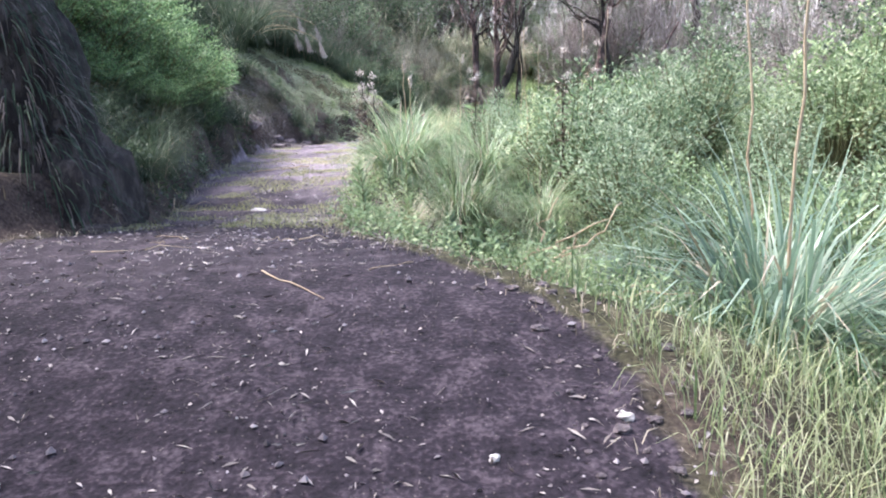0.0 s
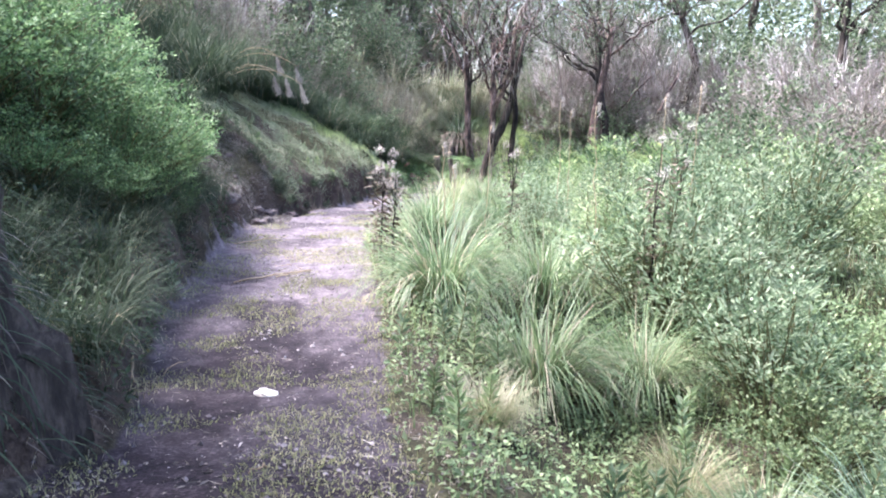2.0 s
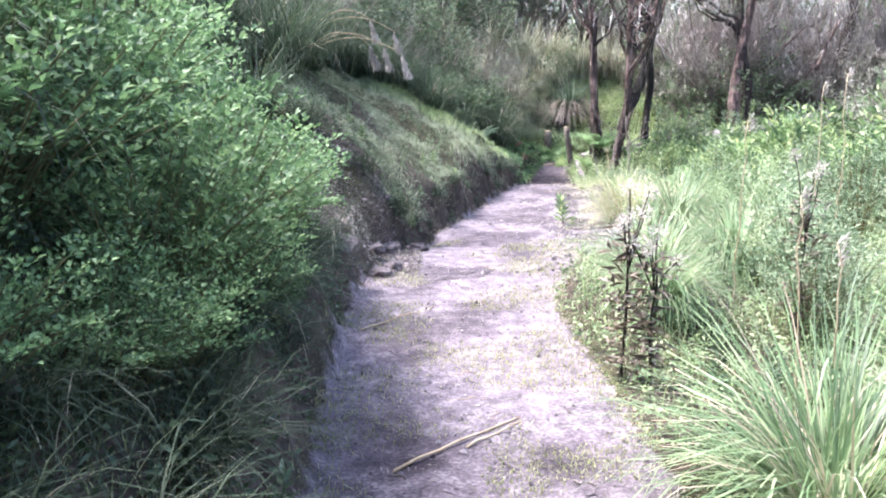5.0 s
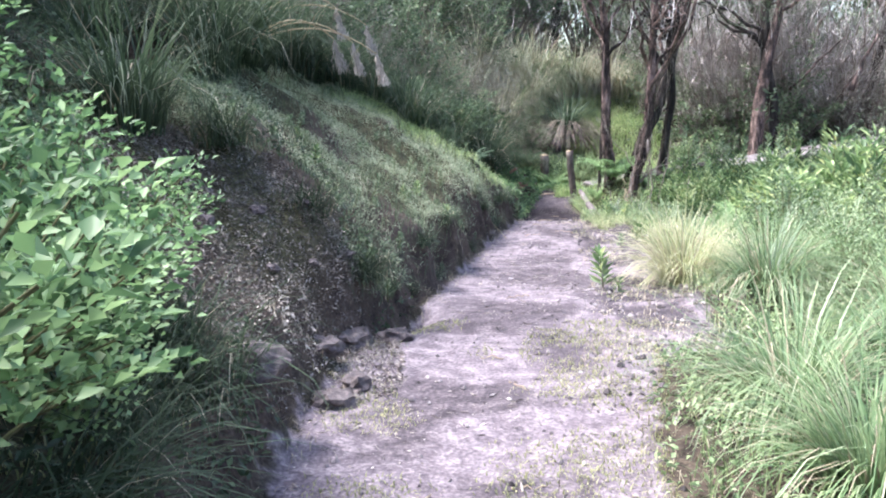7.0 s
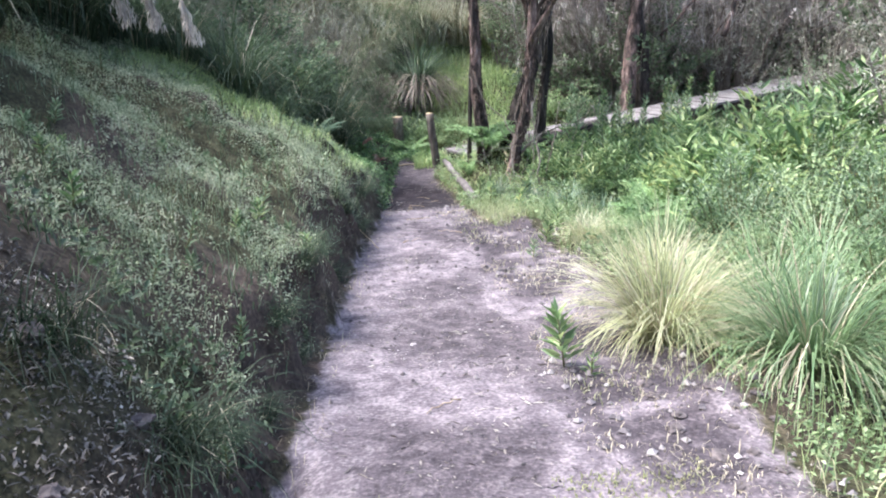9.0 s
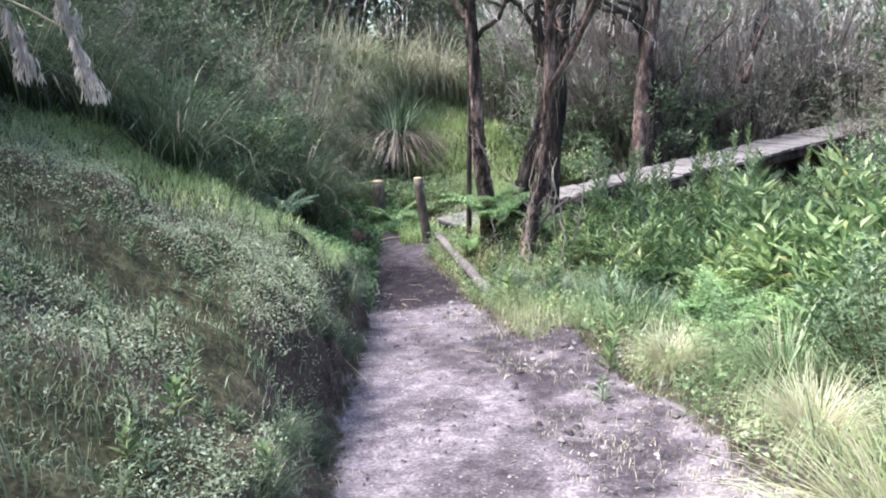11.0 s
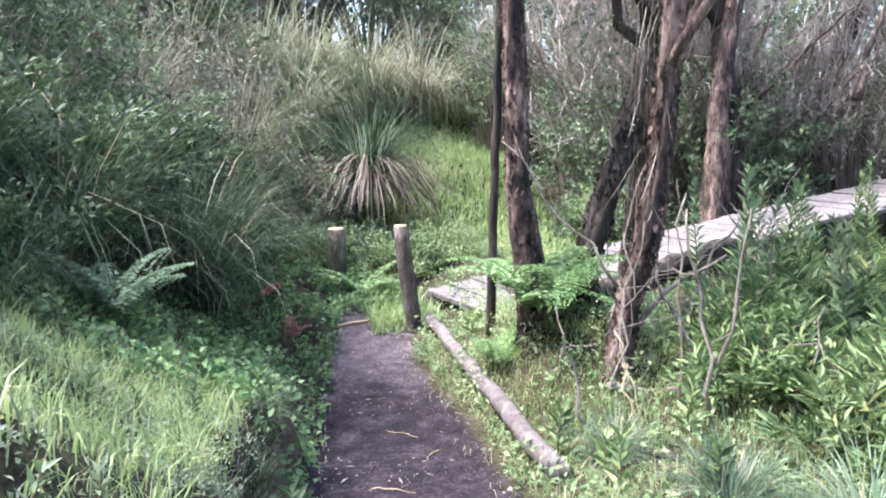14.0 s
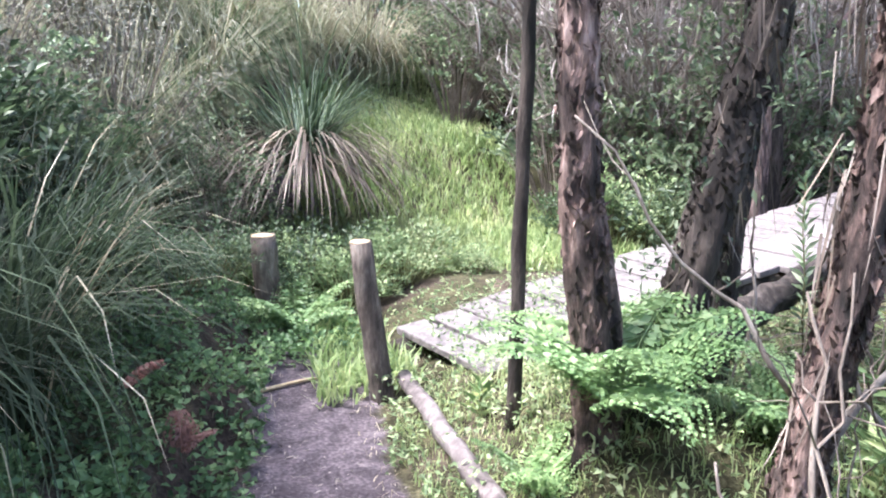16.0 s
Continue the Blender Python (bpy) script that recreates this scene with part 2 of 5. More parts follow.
STRAW = leaf_mat("straw", [(0.1, (0.2, 0.15, 0.09)), (0.5, (0.4, 0.32, 0.2)), (0.9, (0.6, 0.52, 0.36))], through_light=0.2)
TUSSOCK = leaf_mat("tussock_blades", [(0.1, (0.04, 0.095, 0.025)), (0.45, (0.115, 0.21, 0.062)), (0.75, (0.27, 0.36, 0.15)), (1.0, (0.54, 0.51, 0.35))], rough=0.45, through_light=0.3)
BLUEGRASS = leaf_mat("blue_green_blades", [(0.1, (0.05, 0.1, 0.055)), (0.5, (0.16, 0.27, 0.16)), (0.9, (0.42, 0.5, 0.36))], rough=0.35)
GOLD = leaf_mat("golden_blades", [(0.1, (0.15, 0.17, 0.055)), (0.5, (0.37, 0.38, 0.16)), (0.9, (0.56, 0.53, 0.36))])
# drooping blades: the shade of the overgrown bank is put into this dark green
SHADE_TONED_BLADES = leaf_mat("shade_toned_blades", [(0.1, (0.013, 0.03, 0.014)), (0.5, (0.034, 0.068, 0.03)), (0.85, (0.085, 0.125, 0.06)), (1.0, (0.2, 0.19, 0.12))], rough=0.7)
TRAILMOSS = leaf_mat("trail_moss_tufts", [(0.1, (0.16, 0.18, 0.055)), (0.5, (0.33, 0.34, 0.12)), (0.9, (0.5, 0.46, 0.25))], rough=0.8)
SHRUB = leaf_mat("shrub_leaves", [(0.1, (0.04, 0.105, 0.03)), (0.5, (0.115, 0.25, 0.07)), (0.9, (0.29, 0.47, 0.15))], rough=0.55)
# darker copy of the shrub leaves, with undergrowth shade in the colour
SHADE_TONED_LEAF = leaf_mat("shade_toned_leaves", [(0.1, (0.025, 0.05, 0.02)), (0.5, (0.07, 0.13, 0.05)), (0.9, (0.18, 0.27, 0.11))])
MARSHLEAF = leaf_mat("marsh_leaves", [(0.1, (0.07, 0.125, 0.04)), (0.5, (0.2, 0.31, 0.11)), (0.85, (0.4, 0.48, 0.22)), (1.0, (0.5, 0.46, 0.3))], rough=0.55)
SAGE = leaf_mat("sage_leaves", [(0.1, (0.045, 0.095, 0.035)), (0.5, (0.165, 0.265, 0.12)), (0.9, (0.43, 0.5, 0.31))], rough=0.6)
THATCH = leaf_mat("thatch_blades", [(0.1, (0.2, 0.2, 0.11)), (0.5, (0.46, 0.46, 0.29)), (0.9, (0.7, 0.66, 0.5))])
LANCE = leaf_mat("lance_leaves", [(0.1, (0.035, 0.085, 0.025)), (0.5, (0.13, 0.24, 0.065)), (0.85, (0.38, 0.48, 0.16)), (1.0, (0.6, 0.56, 0.15))], rough=0.5)
MOSS = leaf_mat("grey_herbs", [(0.1, (0.08, 0.11, 0.05)), (0.45, (0.26, 0.32, 0.18)), (0.8, (0.45, 0.49, 0.33)), (1.0, (0.5, 0.43, 0.31))], patch=2.5, rough=0.6)
FERN = leaf_mat("fern_leaf", [(0.1, (0.08, 0.18, 0.045)), (0.5, (0.2, 0.36, 0.1)), (0.9, (0.36, 0.5, 0.18))], through_light=0.35)
# fern leaf again, dulled and bluer: the bank's shade is in the colour
SHADE_TONED_FERN = leaf_mat("shade_toned_fern", [(0.1, (0.06, 0.12, 0.06)), (0.5, (0.14, 0.24, 0.13)), (0.9, (0.28, 0.4, 0.24))])
RUST = leaf_mat("rusty_fern", [(0.1, (0.14, 0.045, 0.035)), (0.6, (0.34, 0.13, 0.1))])
WOODS = leaf_mat("tree_leaves", [(0.1, (0.035, 0.065, 0.03)), (0.5, (0.115, 0.185, 0.085)), (0.9, (0.32, 0.41, 0.21))], patch=0.6)
GREYWOODS = leaf_mat("grey_tree_leaves", [(0.1, (0.12, 0.12, 0.09)), (0.5, (0.27, 0.26, 0.2)), (0.9, (0.46, 0.44, 0.38))], patch=0.5)
LICHEN = leaf_mat("lichen_twigs", [(0.1, (0.15, 0.12, 0.125)), (0.5, (0.34, 0.29, 0.29)), (0.9, (0.58, 0.54, 0.52))], patch=0.6, through_light=0.1)
PLUME = leaf_mat("plume", [(0.1, (0.4, 0.33, 0.3)), (0.9, (0.7, 0.62, 0.58))], patch=6)
LITTER = leaf_mat("litter", [(0.1, (0.07, 0.052, 0.046)), (0.6, (0.25, 0.2, 0.175)), (0.95, (0.52, 0.45, 0.4))], through_light=0.0)
BARK = bark_mat("peeling_bark", [(0.28, (0.012, 0.009, 0.009)), (0.47, (0.07, 0.048, 0.045)), (0.6, (0.21, 0.14, 0.125)), (0.72, (0.4, 0.29, 0.27)), (0.92, (0.55, 0.47, 0.45))], scale=15, bump=1.0)
DARKBARK = bark_mat("dark_bark", [(0.25, (0.01, 0.008, 0.008)), (0.5, (0.04, 0.03, 0.027)), (0.7, (0.12, 0.095, 0.085)), (0.9, (0.26, 0.23, 0.21))], scale=12, bump=1.0)
TWIG = bark_mat("grey_twigs", [(0.2, (0.09, 0.07, 0.06)), (0.5, (0.22, 0.18, 0.16)), (0.85, (0.42, 0.37, 0.34))], scale=20)
STEM = bark_mat("green_stems", [(0.2, (0.07, 0.07, 0.03)), (0.8, (0.18, 0.17, 0.08))], scale=20)
CANE = bark_mat("dry_cane", [(0.2, (0.3, 0.2, 0.12)), (0.8, (0.6, 0.5, 0.36))], scale=14)
POST = bark_mat("post_timber", [(0.25, (0.035, 0.028, 0.026)), (0.5, (0.115, 0.09, 0.08)), (0.72, (0.24, 0.205, 0.185)), (0.85, (0.42, 0.42, 0.36)), (0.95, (0.3, 0.3, 0.15))], scale=20, bump=0.9)
CUTWOOD = bark_mat("cut_timber", [(0.2, (0.4, 0.28, 0.18)), (0.8, (0.62, 0.48, 0.34))], scale=30, stretch=1)
PLANK = bark_mat("weathered_planks", [(0.25, (0.07, 0.06, 0.062)), (0.5, (0.165, 0.145, 0.15)), (0.9, (0.29, 0.26, 0.265))], scale=14, stretch=1, bump=0.4)
RAIL = bark_mat("grey_rail", [(0.2, (0.05, 0.042, 0.043)), (0.5, (0.14, 0.115, 0.118)), (0.9, (0.3, 0.27, 0.27))], scale=16, stretch=0.6)
STONE = bark_mat("pale_stone", [(0.2, (0.4, 0.36, 0.34)), (0.8, (0.75, 0.7, 0.66))], scale=20, stretch=1)

# ---- the lie of the land ----
trail_z = fine((-12, 0, 1.6, 3, 4.3, 6.3, 8, 10, 12, 14, 16, 18, 19.5, 21, 22.3, 23.7, 26, 60), (-1.2, 0.05, 0.42, 0.8, 0.74, 0.58, 0.64, 0.66, 0.69, 0.64, 0.46, 0.44, 0.38, 0.17, 0.16, 0.25, 0.35, 0.6))
left_x = fine((-12, 0, 2.7, 4, 4.8, 5.4, 6.3, 7.5, 9.3, 11, 12, 13, 14, 15.5, 17.3, 19, 20, 21.2, 22.4, 23.8, 30, 60), (-2.2, -2.3, -2.5, -2.5, -2.25, -1.85, -2.05, -2.3, -2.45, -2.55, -2.5, -2.3, -2.0, -1.7, -1.36, -0.9, -0.72, -0.53, -0.25, 0.08, 1.3, 2), 0.25)
right_x = fine((-12, 0, 2.6, 3.4, 4.6, 6, 7, 8.6, 10.2, 11.1, 12.4, 13.7, 15.2, 16.9, 18.3, 19.3, 20.2, 21.2, 22.4, 23.7, 30, 60), (1.2, 0.75, 0.56, 0.03, -0.62, -0.83, -0.84, -0.93, -1.05, -1.15, -0.8, -0.5, -0.2, 0.0, 0.1, 0.12, 0.21, 0.42, 0.42, 0.66, 1.8, 2.6), 0.25)
cut_h = fine((-12, 3, 6, 8, 12, 13, 14, 19.4, 20.3, 22, 24, 30, 60), (0.3, 0.35, 0.3, 0.35, 0.3, 0.3, 0.42, 0.45, 0.3, 0.22, 0.12, 0.1, 0.1))
bank_s = fine((-12, 3, 6, 7.4, 12, 14, 19, 21, 24, 30, 60), (0.5, 0.35, 0.35, 0.75, 0.75, 0.6, 0.62, 0.62, 0.5, 0.3, 0.2))
drop_h = fine((-12, 0, 3, 4.5, 7.5, 9, 11, 13, 17, 19, 20, 21, 22, 23, 24, 30, 60), (0.3, 0.3, 0.45, 0.65, 0.55, 0.2, 0.15, 0.2, 0.25, 0.15, 0.0, -0.2, -0.3, -0.28, -0.22, 0.1, 0.1))


def ground_z(x, y):
    x, y = np.asarray(x, float), np.asarray(y, float)
    lx = left_x(y) - 0.04 + (vnoise(y * 0, y, 0.5) - 0.5) * 0.2 * sstep((y - 5) / 2) + (vnoise(x, y, 0.18) - 0.5) * 0.1
    u, v = np.maximum(lx - x, 0), np.maximum(x - right_x(y), 0)
    wob = (vnoise(x, y, 0.5) - 0.5) * 0.12
    z = trail_z(y) + (vnoise(x, y, 0.35) - 0.5) * 0.025 + (vnoise(x, y, 0.11) - 0.5) * 0.012
    s = bank_s(y)
    bank = np.where(u < 2.2, s * u, s * 2.2 + 0.45 * (np.minimum(u, 16) - 2.2)) + 0.1 * np.maximum(u - 16, 0)
    z = z + 0.1 * sstep((v - 0.1) / 0.3) * sstep((19.5 - y) / 1) * sstep((y - 12) / 1) * vnoise(x, y, 0.3)
    z = z + cut_h(y) * sstep((u + wob * sstep(u / 0.1)) / 0.2) + np.minimum(bank, 9) + sstep(u / 0.5) * ((vnoise(x, y, 0.9) - 0.5) * 0.3 + (vnoise(x, y, 0.25) - 0.5) * 0.1)
    z = z - drop_h(y) * sstep(v / np.where(y > 20, 0.8, 1.5)) + np.minimum(0.05 * np.maximum(v - 5, 0), 6) + sstep(v / 0.6) * (vnoise(x, y, 0.8) - 0.5) * 0.16
    z = z - 0.34 * np.exp(-(((x + 2.28) / 0.22) ** 2 + ((y - 13.75) / 0.4) ** 2))
    z = z + 0.26 * np.exp(-(((x - 1.25) / 0.5) ** 2 + ((y - 21.75) / 0.55) ** 2))
    hill = y - 26 - 0.12 * np.maximum(x, 0)
    return z + 0.42 * np.clip(hill, 0, 6) * sstep(hill / 2) + np.minimum(0.06 * np.maximum(hill - 5, 0), 4)


def axis(lo, hi, step, far):
    mid = np.arange(lo, hi, step)
    out = np.geomspace(step, far, 26).cumsum()
    out = out[out < far]
    return np.concatenate([lo - out[::-1], mid, hi + out])


gx, gy = axis(-5.5, 4.5, 0.075, 260), axis(-2.0, 26.0, 0.075, 260)
GX, GY = np.meshgrid(gx, gy)
GV = np.stack([GX, GY, ground_z(GX, GY)], -1).reshape(-1, 3)
nx, ny = len(gx), len(gy)
ii = (np.arange(ny - 1)[:, None] * nx + np.arange(nx - 1)).ravel()
GT = np.concatenate([np.stack([ii, ii + 1, ii + nx + 1], 1), np.stack([ii, ii + nx + 1, ii + nx], 1)])
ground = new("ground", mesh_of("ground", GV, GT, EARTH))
tagged(ground, "trodden purple-grey earth trail between mossy banks", "ground", kind="structure")
px, py = GV[:, 0], GV[:, 1]
inside = np.minimum(px - left_x(py), right_x(py) - px, 24.1 - py)
shoulder = sstep((py - 12) / 1.5) * sstep((19.2 - py) / 1) * sstep((px - right_x(py) + 0.3) / 0.3) * sstep((right_x(py) + 0.55 - px) / 0.3)
masks = {
    "trail": np.maximum(sstep((inside + 0.15) / 0.3), 0.9 * shoulder),
    # moist soil and painted tree shade at the start and past y 20
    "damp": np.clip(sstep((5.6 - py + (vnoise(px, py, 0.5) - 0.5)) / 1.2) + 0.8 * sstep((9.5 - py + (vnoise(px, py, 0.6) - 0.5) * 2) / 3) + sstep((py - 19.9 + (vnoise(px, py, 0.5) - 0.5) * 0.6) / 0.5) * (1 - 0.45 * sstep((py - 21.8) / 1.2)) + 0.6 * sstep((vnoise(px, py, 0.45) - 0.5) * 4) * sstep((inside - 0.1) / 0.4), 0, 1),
    "cut": sstep((left_x(py) - px) / 0.05) * sstep((left_x(py) + 0 - px - 0.42) / -0.3) + 0.8 * sstep((vnoise(px, py, 0.6) - 0.62) * 8),
}
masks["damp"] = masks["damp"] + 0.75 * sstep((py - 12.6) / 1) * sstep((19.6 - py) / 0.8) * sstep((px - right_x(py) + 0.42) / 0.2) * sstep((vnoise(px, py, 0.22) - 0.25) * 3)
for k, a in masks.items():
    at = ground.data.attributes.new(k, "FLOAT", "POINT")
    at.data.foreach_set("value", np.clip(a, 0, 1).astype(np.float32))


def on_ground(x, y, lift=0.0):
    return np.stack([x, y, ground_z(x, y) + lift], -1)


def gz(x, y):
    return float(ground_z(x, y))


def scatter(n, x0, x1, y0, y1):
    return rng.uniform(x0, x1, n), rng.uniform(y0, y1, n)

# ---- trees ----
def limb(a, b, r0, r1, n=7, wobble=0.05, sides=8, sag=0.0):
    return tube(bend(a, b, n, sag, wobble), np.linspace(r0, r1, n), sides, 0.25)


def flakes(line, radii, n, size=0.04):
    """Curling flakes of bark that stand off a trunk."""
    line = np.asarray(line, float)
    k = rng.uniform(0, len(line) - 1.01, n)
    i = k.astype(int)
    p = line[i] + (line[i + 1] - line[i]) * (k - i)[:, None]
    th = rng.uniform(0, 2 * np.pi, n)
    o = np.stack([np.cos(th), np.sin(th), np.zeros(n)], 1)
    r = np.interp(k, np.arange(len(line)), radii)
    return leaves(p + o * r[:, None] * 0.92, o * 0.07 + np.stack([rng.normal(size=n) * 0.35, rng.normal(size=n) * 0.35, rng.choice([-1, 1], n) * 1.0], 1), rng.uniform(0.4, 1.6, n) * size, rng.uniform(0.3, 0.9, n) * size, 0.3)


def crown(ends, n, spread, size, wide=0.4, low=-9.0):
    """Leaves in clumps round the ends of the limbs."""
    ends = np.asarray(ends)
    sub = ends[rng.integers(0, len(ends), max(6, n // 55))] + rng.normal(size=(max(6, n // 55), 3)) * spread
    sub = sub[sub[:, 2] > ends[:, 2].min()]
    c = sub[rng.integers(0, len(sub), n)]
    off = rng.normal(size=(n, 3)) * spread * 0.28
    keep = (c + off)[:, 2] > low
    c, off, n = c[keep], off[keep], int(keep.sum())
    return leaves(c + off, off + rng.normal(size=(n, 3)) * spread * 0.3 + [0, 0, 0.02], rng.uniform(0.7, 1.3, n) * size, rng.uniform(0.7, 1.3, n) * size * wide)


def tree(label, line, radii, bark, limbs=6, height=5.0, leaf=WOODS, n=2500, spread=0.5, size=0.09, reach=1.6, bits=0, group="trees", low=3.3):
    """A trunk along a line, with limbs, twigs and a crown."""
    line = np.asarray(line, float)
    t = thing("tree", label, "tree", group)
    k = np.linspace(0, len(line) - 1, 30)
    pts = np.stack([np.interp(k, np.arange(len(line)), line[:, a]) for a in range(3)], 1)
    pts[1:-1] += np.cumsum(rng.normal(size=(28, 3)), 0) * np.sin(np.linspace(0, np.pi, 28))[:, None] * radii[-1] * 0.08
    rad = np.interp(k, np.arange(len(line)), radii)
    rad[0] *= 1.35
    part("trunk", trunk_tube(pts, rad), bark, t)
    if bits:
        part("loose_bark", flakes(pts, rad, bits), bark, t, "curling papery bark flakes", kind="stuff")
    ends = []
    for a in range(limbs):
        s = rng.integers(21, 29)
        az = rng.uniform(0, 2 * np.pi)
        e = pts[s] + np.array([np.cos(az) * reach * rng.uniform(0.5, 1), np.sin(az) * reach * rng.uniform(0.5, 1), rng.uniform(0.3, 1) * (height - pts[s][2]) * 0.8])
        lb = part("limb", limb(pts[s], e, rad[s] * 0.5, 0.015, 8, 0.06, 7), bark, t)
        ends.append(e)
        tw = []
        for q in range(4):
            m0 = pts[s] + (e - pts[s]) * rng.uniform(0.35, 0.95)
            e2 = m0 + rng.normal(size=3) * reach * 0.33
            tw.append(limb(m0, e2, 0.014, 0.004, 4, 0.04, 3))
            ends.append(e2)
        part("twig_spray", joined(*tw), bark, lb, kind="stuff")
    part("crown", crown(ends, n, spread, size, 0.4, low), leaf, t, kind="stuff")
    ends = np.asarray(ends)
    m = 380
    p = ends[rng.integers(0, len(ends), m)] + rng.normal(size=(m, 3)) * 0.25
    p = p[p[:, 2] > low - 0.6]
    m = len(p)
    part("twig_tangle", blades(p, rng.uniform(0, 6.28, m), rng.uniform(0.2, 0.7, m), rng.uniform(0.2, 2.4, m), rng.normal(size=m), np.full(m, 0.012), 3), LICHEN, t, "grey lichened bare twigs", kind="stuff")
    return t


def root(x, y):
    return (x, y, gz(x, y) - 0.08)


tree("slender paper-barked tree with pinkish flaking trunk beside the boardwalk", [root(0.98, 21.85), (0.95, 21.86, 1.0), (0.87, 21.87, 1.5), (0.855, 21.88, 2.1), (0.82, 21.95, 2.8), (0.7, 22.1, 4.4)], [0.092, 0.076, 0.068, 0.064, 0.058, 0.04], BARK, 9, 6.0, WOODS, 2400, 0.5, 0.04, 1.2, 2600)
tree("dark ragged-barked tree leaning over the boardwalk edge", [root(1.3, 21.92), (1.39, 21.96, 1.02), (1.53, 21.96, 1.5), (1.72, 22.05, 1.9), (1.92, 22.1, 2.6), (2.2, 22.0, 4.2)], [0.115, 0.09, 0.082, 0.086, 0.07, 0.045], DARKBARK, 9, 6.0, WOODS, 2400, 0.5, 0.04, 1.2, 3000)
tree("gnarled peeling tree leaning beside the trail fence", [root(1.14, 21.12), (1.21, 21.13, 0.9), (1.33, 21.12, 1.27), (1.37, 21.1, 1.7), (1.36, 21.02, 2.2), (1.3, 20.9, 3.6)], [0.085, 0.06, 0.068, 0.062, 0.06, 0.04], BARK, 9, 6.0, WOODS, 2400, 0.5, 0.04, 1.2, 3000)
tree("dark forked stem rising behind the leaning trees", [root(1.95, 22.45), (1.98, 22.4, 1.2), (2.05, 22.35, 2.0), (1.95, 22.3, 3.0), (1.8, 22.3, 4.4)], [0.075, 0.065, 0.06, 0.05, 0.03], DARKBARK, 9, 6.0, WOODS, 2000, 0.5, 0.04, 1.3, 1200)
tree("peeling forked tree standing beyond the boardwalk", [root(4.6, 25.2), (4.62, 25.2, 1.6), (4.75, 25.3, 2.6), (5.1, 25.4, 4.5)], [0.15, 0.12, 0.1, 0.06], BARK, 8, 6.0, WOODS, 2600, 0.6, 0.05, 1.8, 1200)
tree("dark forked tree standing behind the boardwalk", [root(5.1, 25.5), (5.0, 25.5, 1.8), (4.8, 25.5, 2.6), (4.7, 25.6, 4.5)], [0.16, 0.13, 0.11, 0.06], DARKBARK, 6, 6.0, WOODS, 3600, 0.6, 0.05, 2.0, 250)
tree("massive dark mossy tree trunk with flaring roots on the bank", [(-2.62, 5.4, 0.3), (-2.66, 5.4, 0.75), (-2.73, 5.42, 1.3), (-2.86, 5.45, 2.0), (-3.1, 5.5, 2.8), (-3.45, 5.6, 4.7)], [0.64, 0.6, 0.45, 0.37, 0.27, 0.15], DARKBARK, 8, 6.5, WOODS, 6000, 0.8, 0.06, 2.6, 2200)

# ---- the woods behind, a few growths copied about ----
def forest_tree(kind):
    r = random.Random(kind)
    h = r.uniform(4.5, 7)
    line = [(0, 0, -0.2), (r.uniform(-0.2, 0.2), r.uniform(-0.2, 0.2), 1.2), (r.uniform(-0.5, 0.5), r.uniform(-0.5, 0.5), 2.6), (r.uniform(-0.8, 0.8), r.uniform(-0.8, 0.8), h)]
    grey = kind % 3 == 2
    return tree("grey tangled woodland tree with mossy twigs" if grey else "dark-trunked woodland tree with a ragged green crown", line, [0.14, 0.11, 0.09, 0.03], TWIG if grey else DARKBARK, 11, h, GREYWOODS if grey else WOODS, 2800, 0.6, 0.08, 2.0, 0, "woodland trees", 1.2)


protos = [forest_tree(k) for k in range(6)]
# the trees near x -4, y -1 to 4 are unseen, added to shade the trail start
spots = [(-6.5, 26.5), (-3.6, 29.5), (-2.2, 33.5), (5.6, 28.4), (7.9, 27.5), (9.8, 24.6), (8.9, 20.9), (10.5, 17.5), (9.4, 13.6), (10.5, 9.5), (-7.0, 20.5), (-7.6, 15.0), (-8.2, 9.5), (-8.5, 5.5), (12.5, 22.0), (13.0, 27.0), (1.6, 34.0), (6.6, 33.0), (11.5, 31.5), (-8.5, 27.0), (13.0, 12.0), (4.0, 33.0), (-5.6, 31.5), (-9.0, 23.0), (12.5, 5.5), (-4.3, 1.4), (-4.6, 3.6), (-3.9, -1.2), (7, -4.5), (-3, -7)]
for i, (x, y) in enumerate(spots):
    p = protos[i % 6]
    m = pose(x, y, gz(x, y), 0, 0, rng.uniform(0, 360)) @ Matrix.Scale(rng.uniform(0.85, 1.25), 4)
    if i < 6:
        p.matrix_basis = m
    else:
        copy_thing(p, m)

# far woods that close the view, the wood behind the edge
fx, fy = [], []
for ring in (20, 25, 33):
    th = np.linspace(0, 2 * np.pi, int(ring * 1.6), endpoint=False)
    fx.append(np.cos(th) * ring * rng.uniform(0.93, 1.07, len(th))), fy.append(np.sin(th) * ring * rng.uniform(0.93, 1.07, len(th)) + 15)
fx, fy = np.concatenate(fx), np.concatenate(fy)
keep = ~((abs(fx) < 3) & (fy < 0))
fx, fy = fx[keep], fy[keep]
pos = []
for x, y in zip(fx, fy):
    z0 = gz(x, y)
    nc = 230
    q = rng.normal(size=(nc, 3)) * [1.4, 1.4, 2.9] + [x, y, z0 + 4.0]
    q[:, 2] = np.maximum(q[:, 2], z0 + 0.1)
    pos.append(np.repeat(q, 5, 0) + rng.normal(size=(nc * 5, 3)) * 0.22)
pos = np.concatenate(pos)
n = len(pos)
far = new("far_woods", mesh_of("far_woods", *leaves(pos, rng.normal(size=(n, 3)) + [0, 0, 0.3], rng.uniform(0.18, 0.4, n), rng.uniform(0.1, 0.22, n)), WOODS))
tagged(far, "dense dark green woodland closing the view", "woods", kind="stuff")


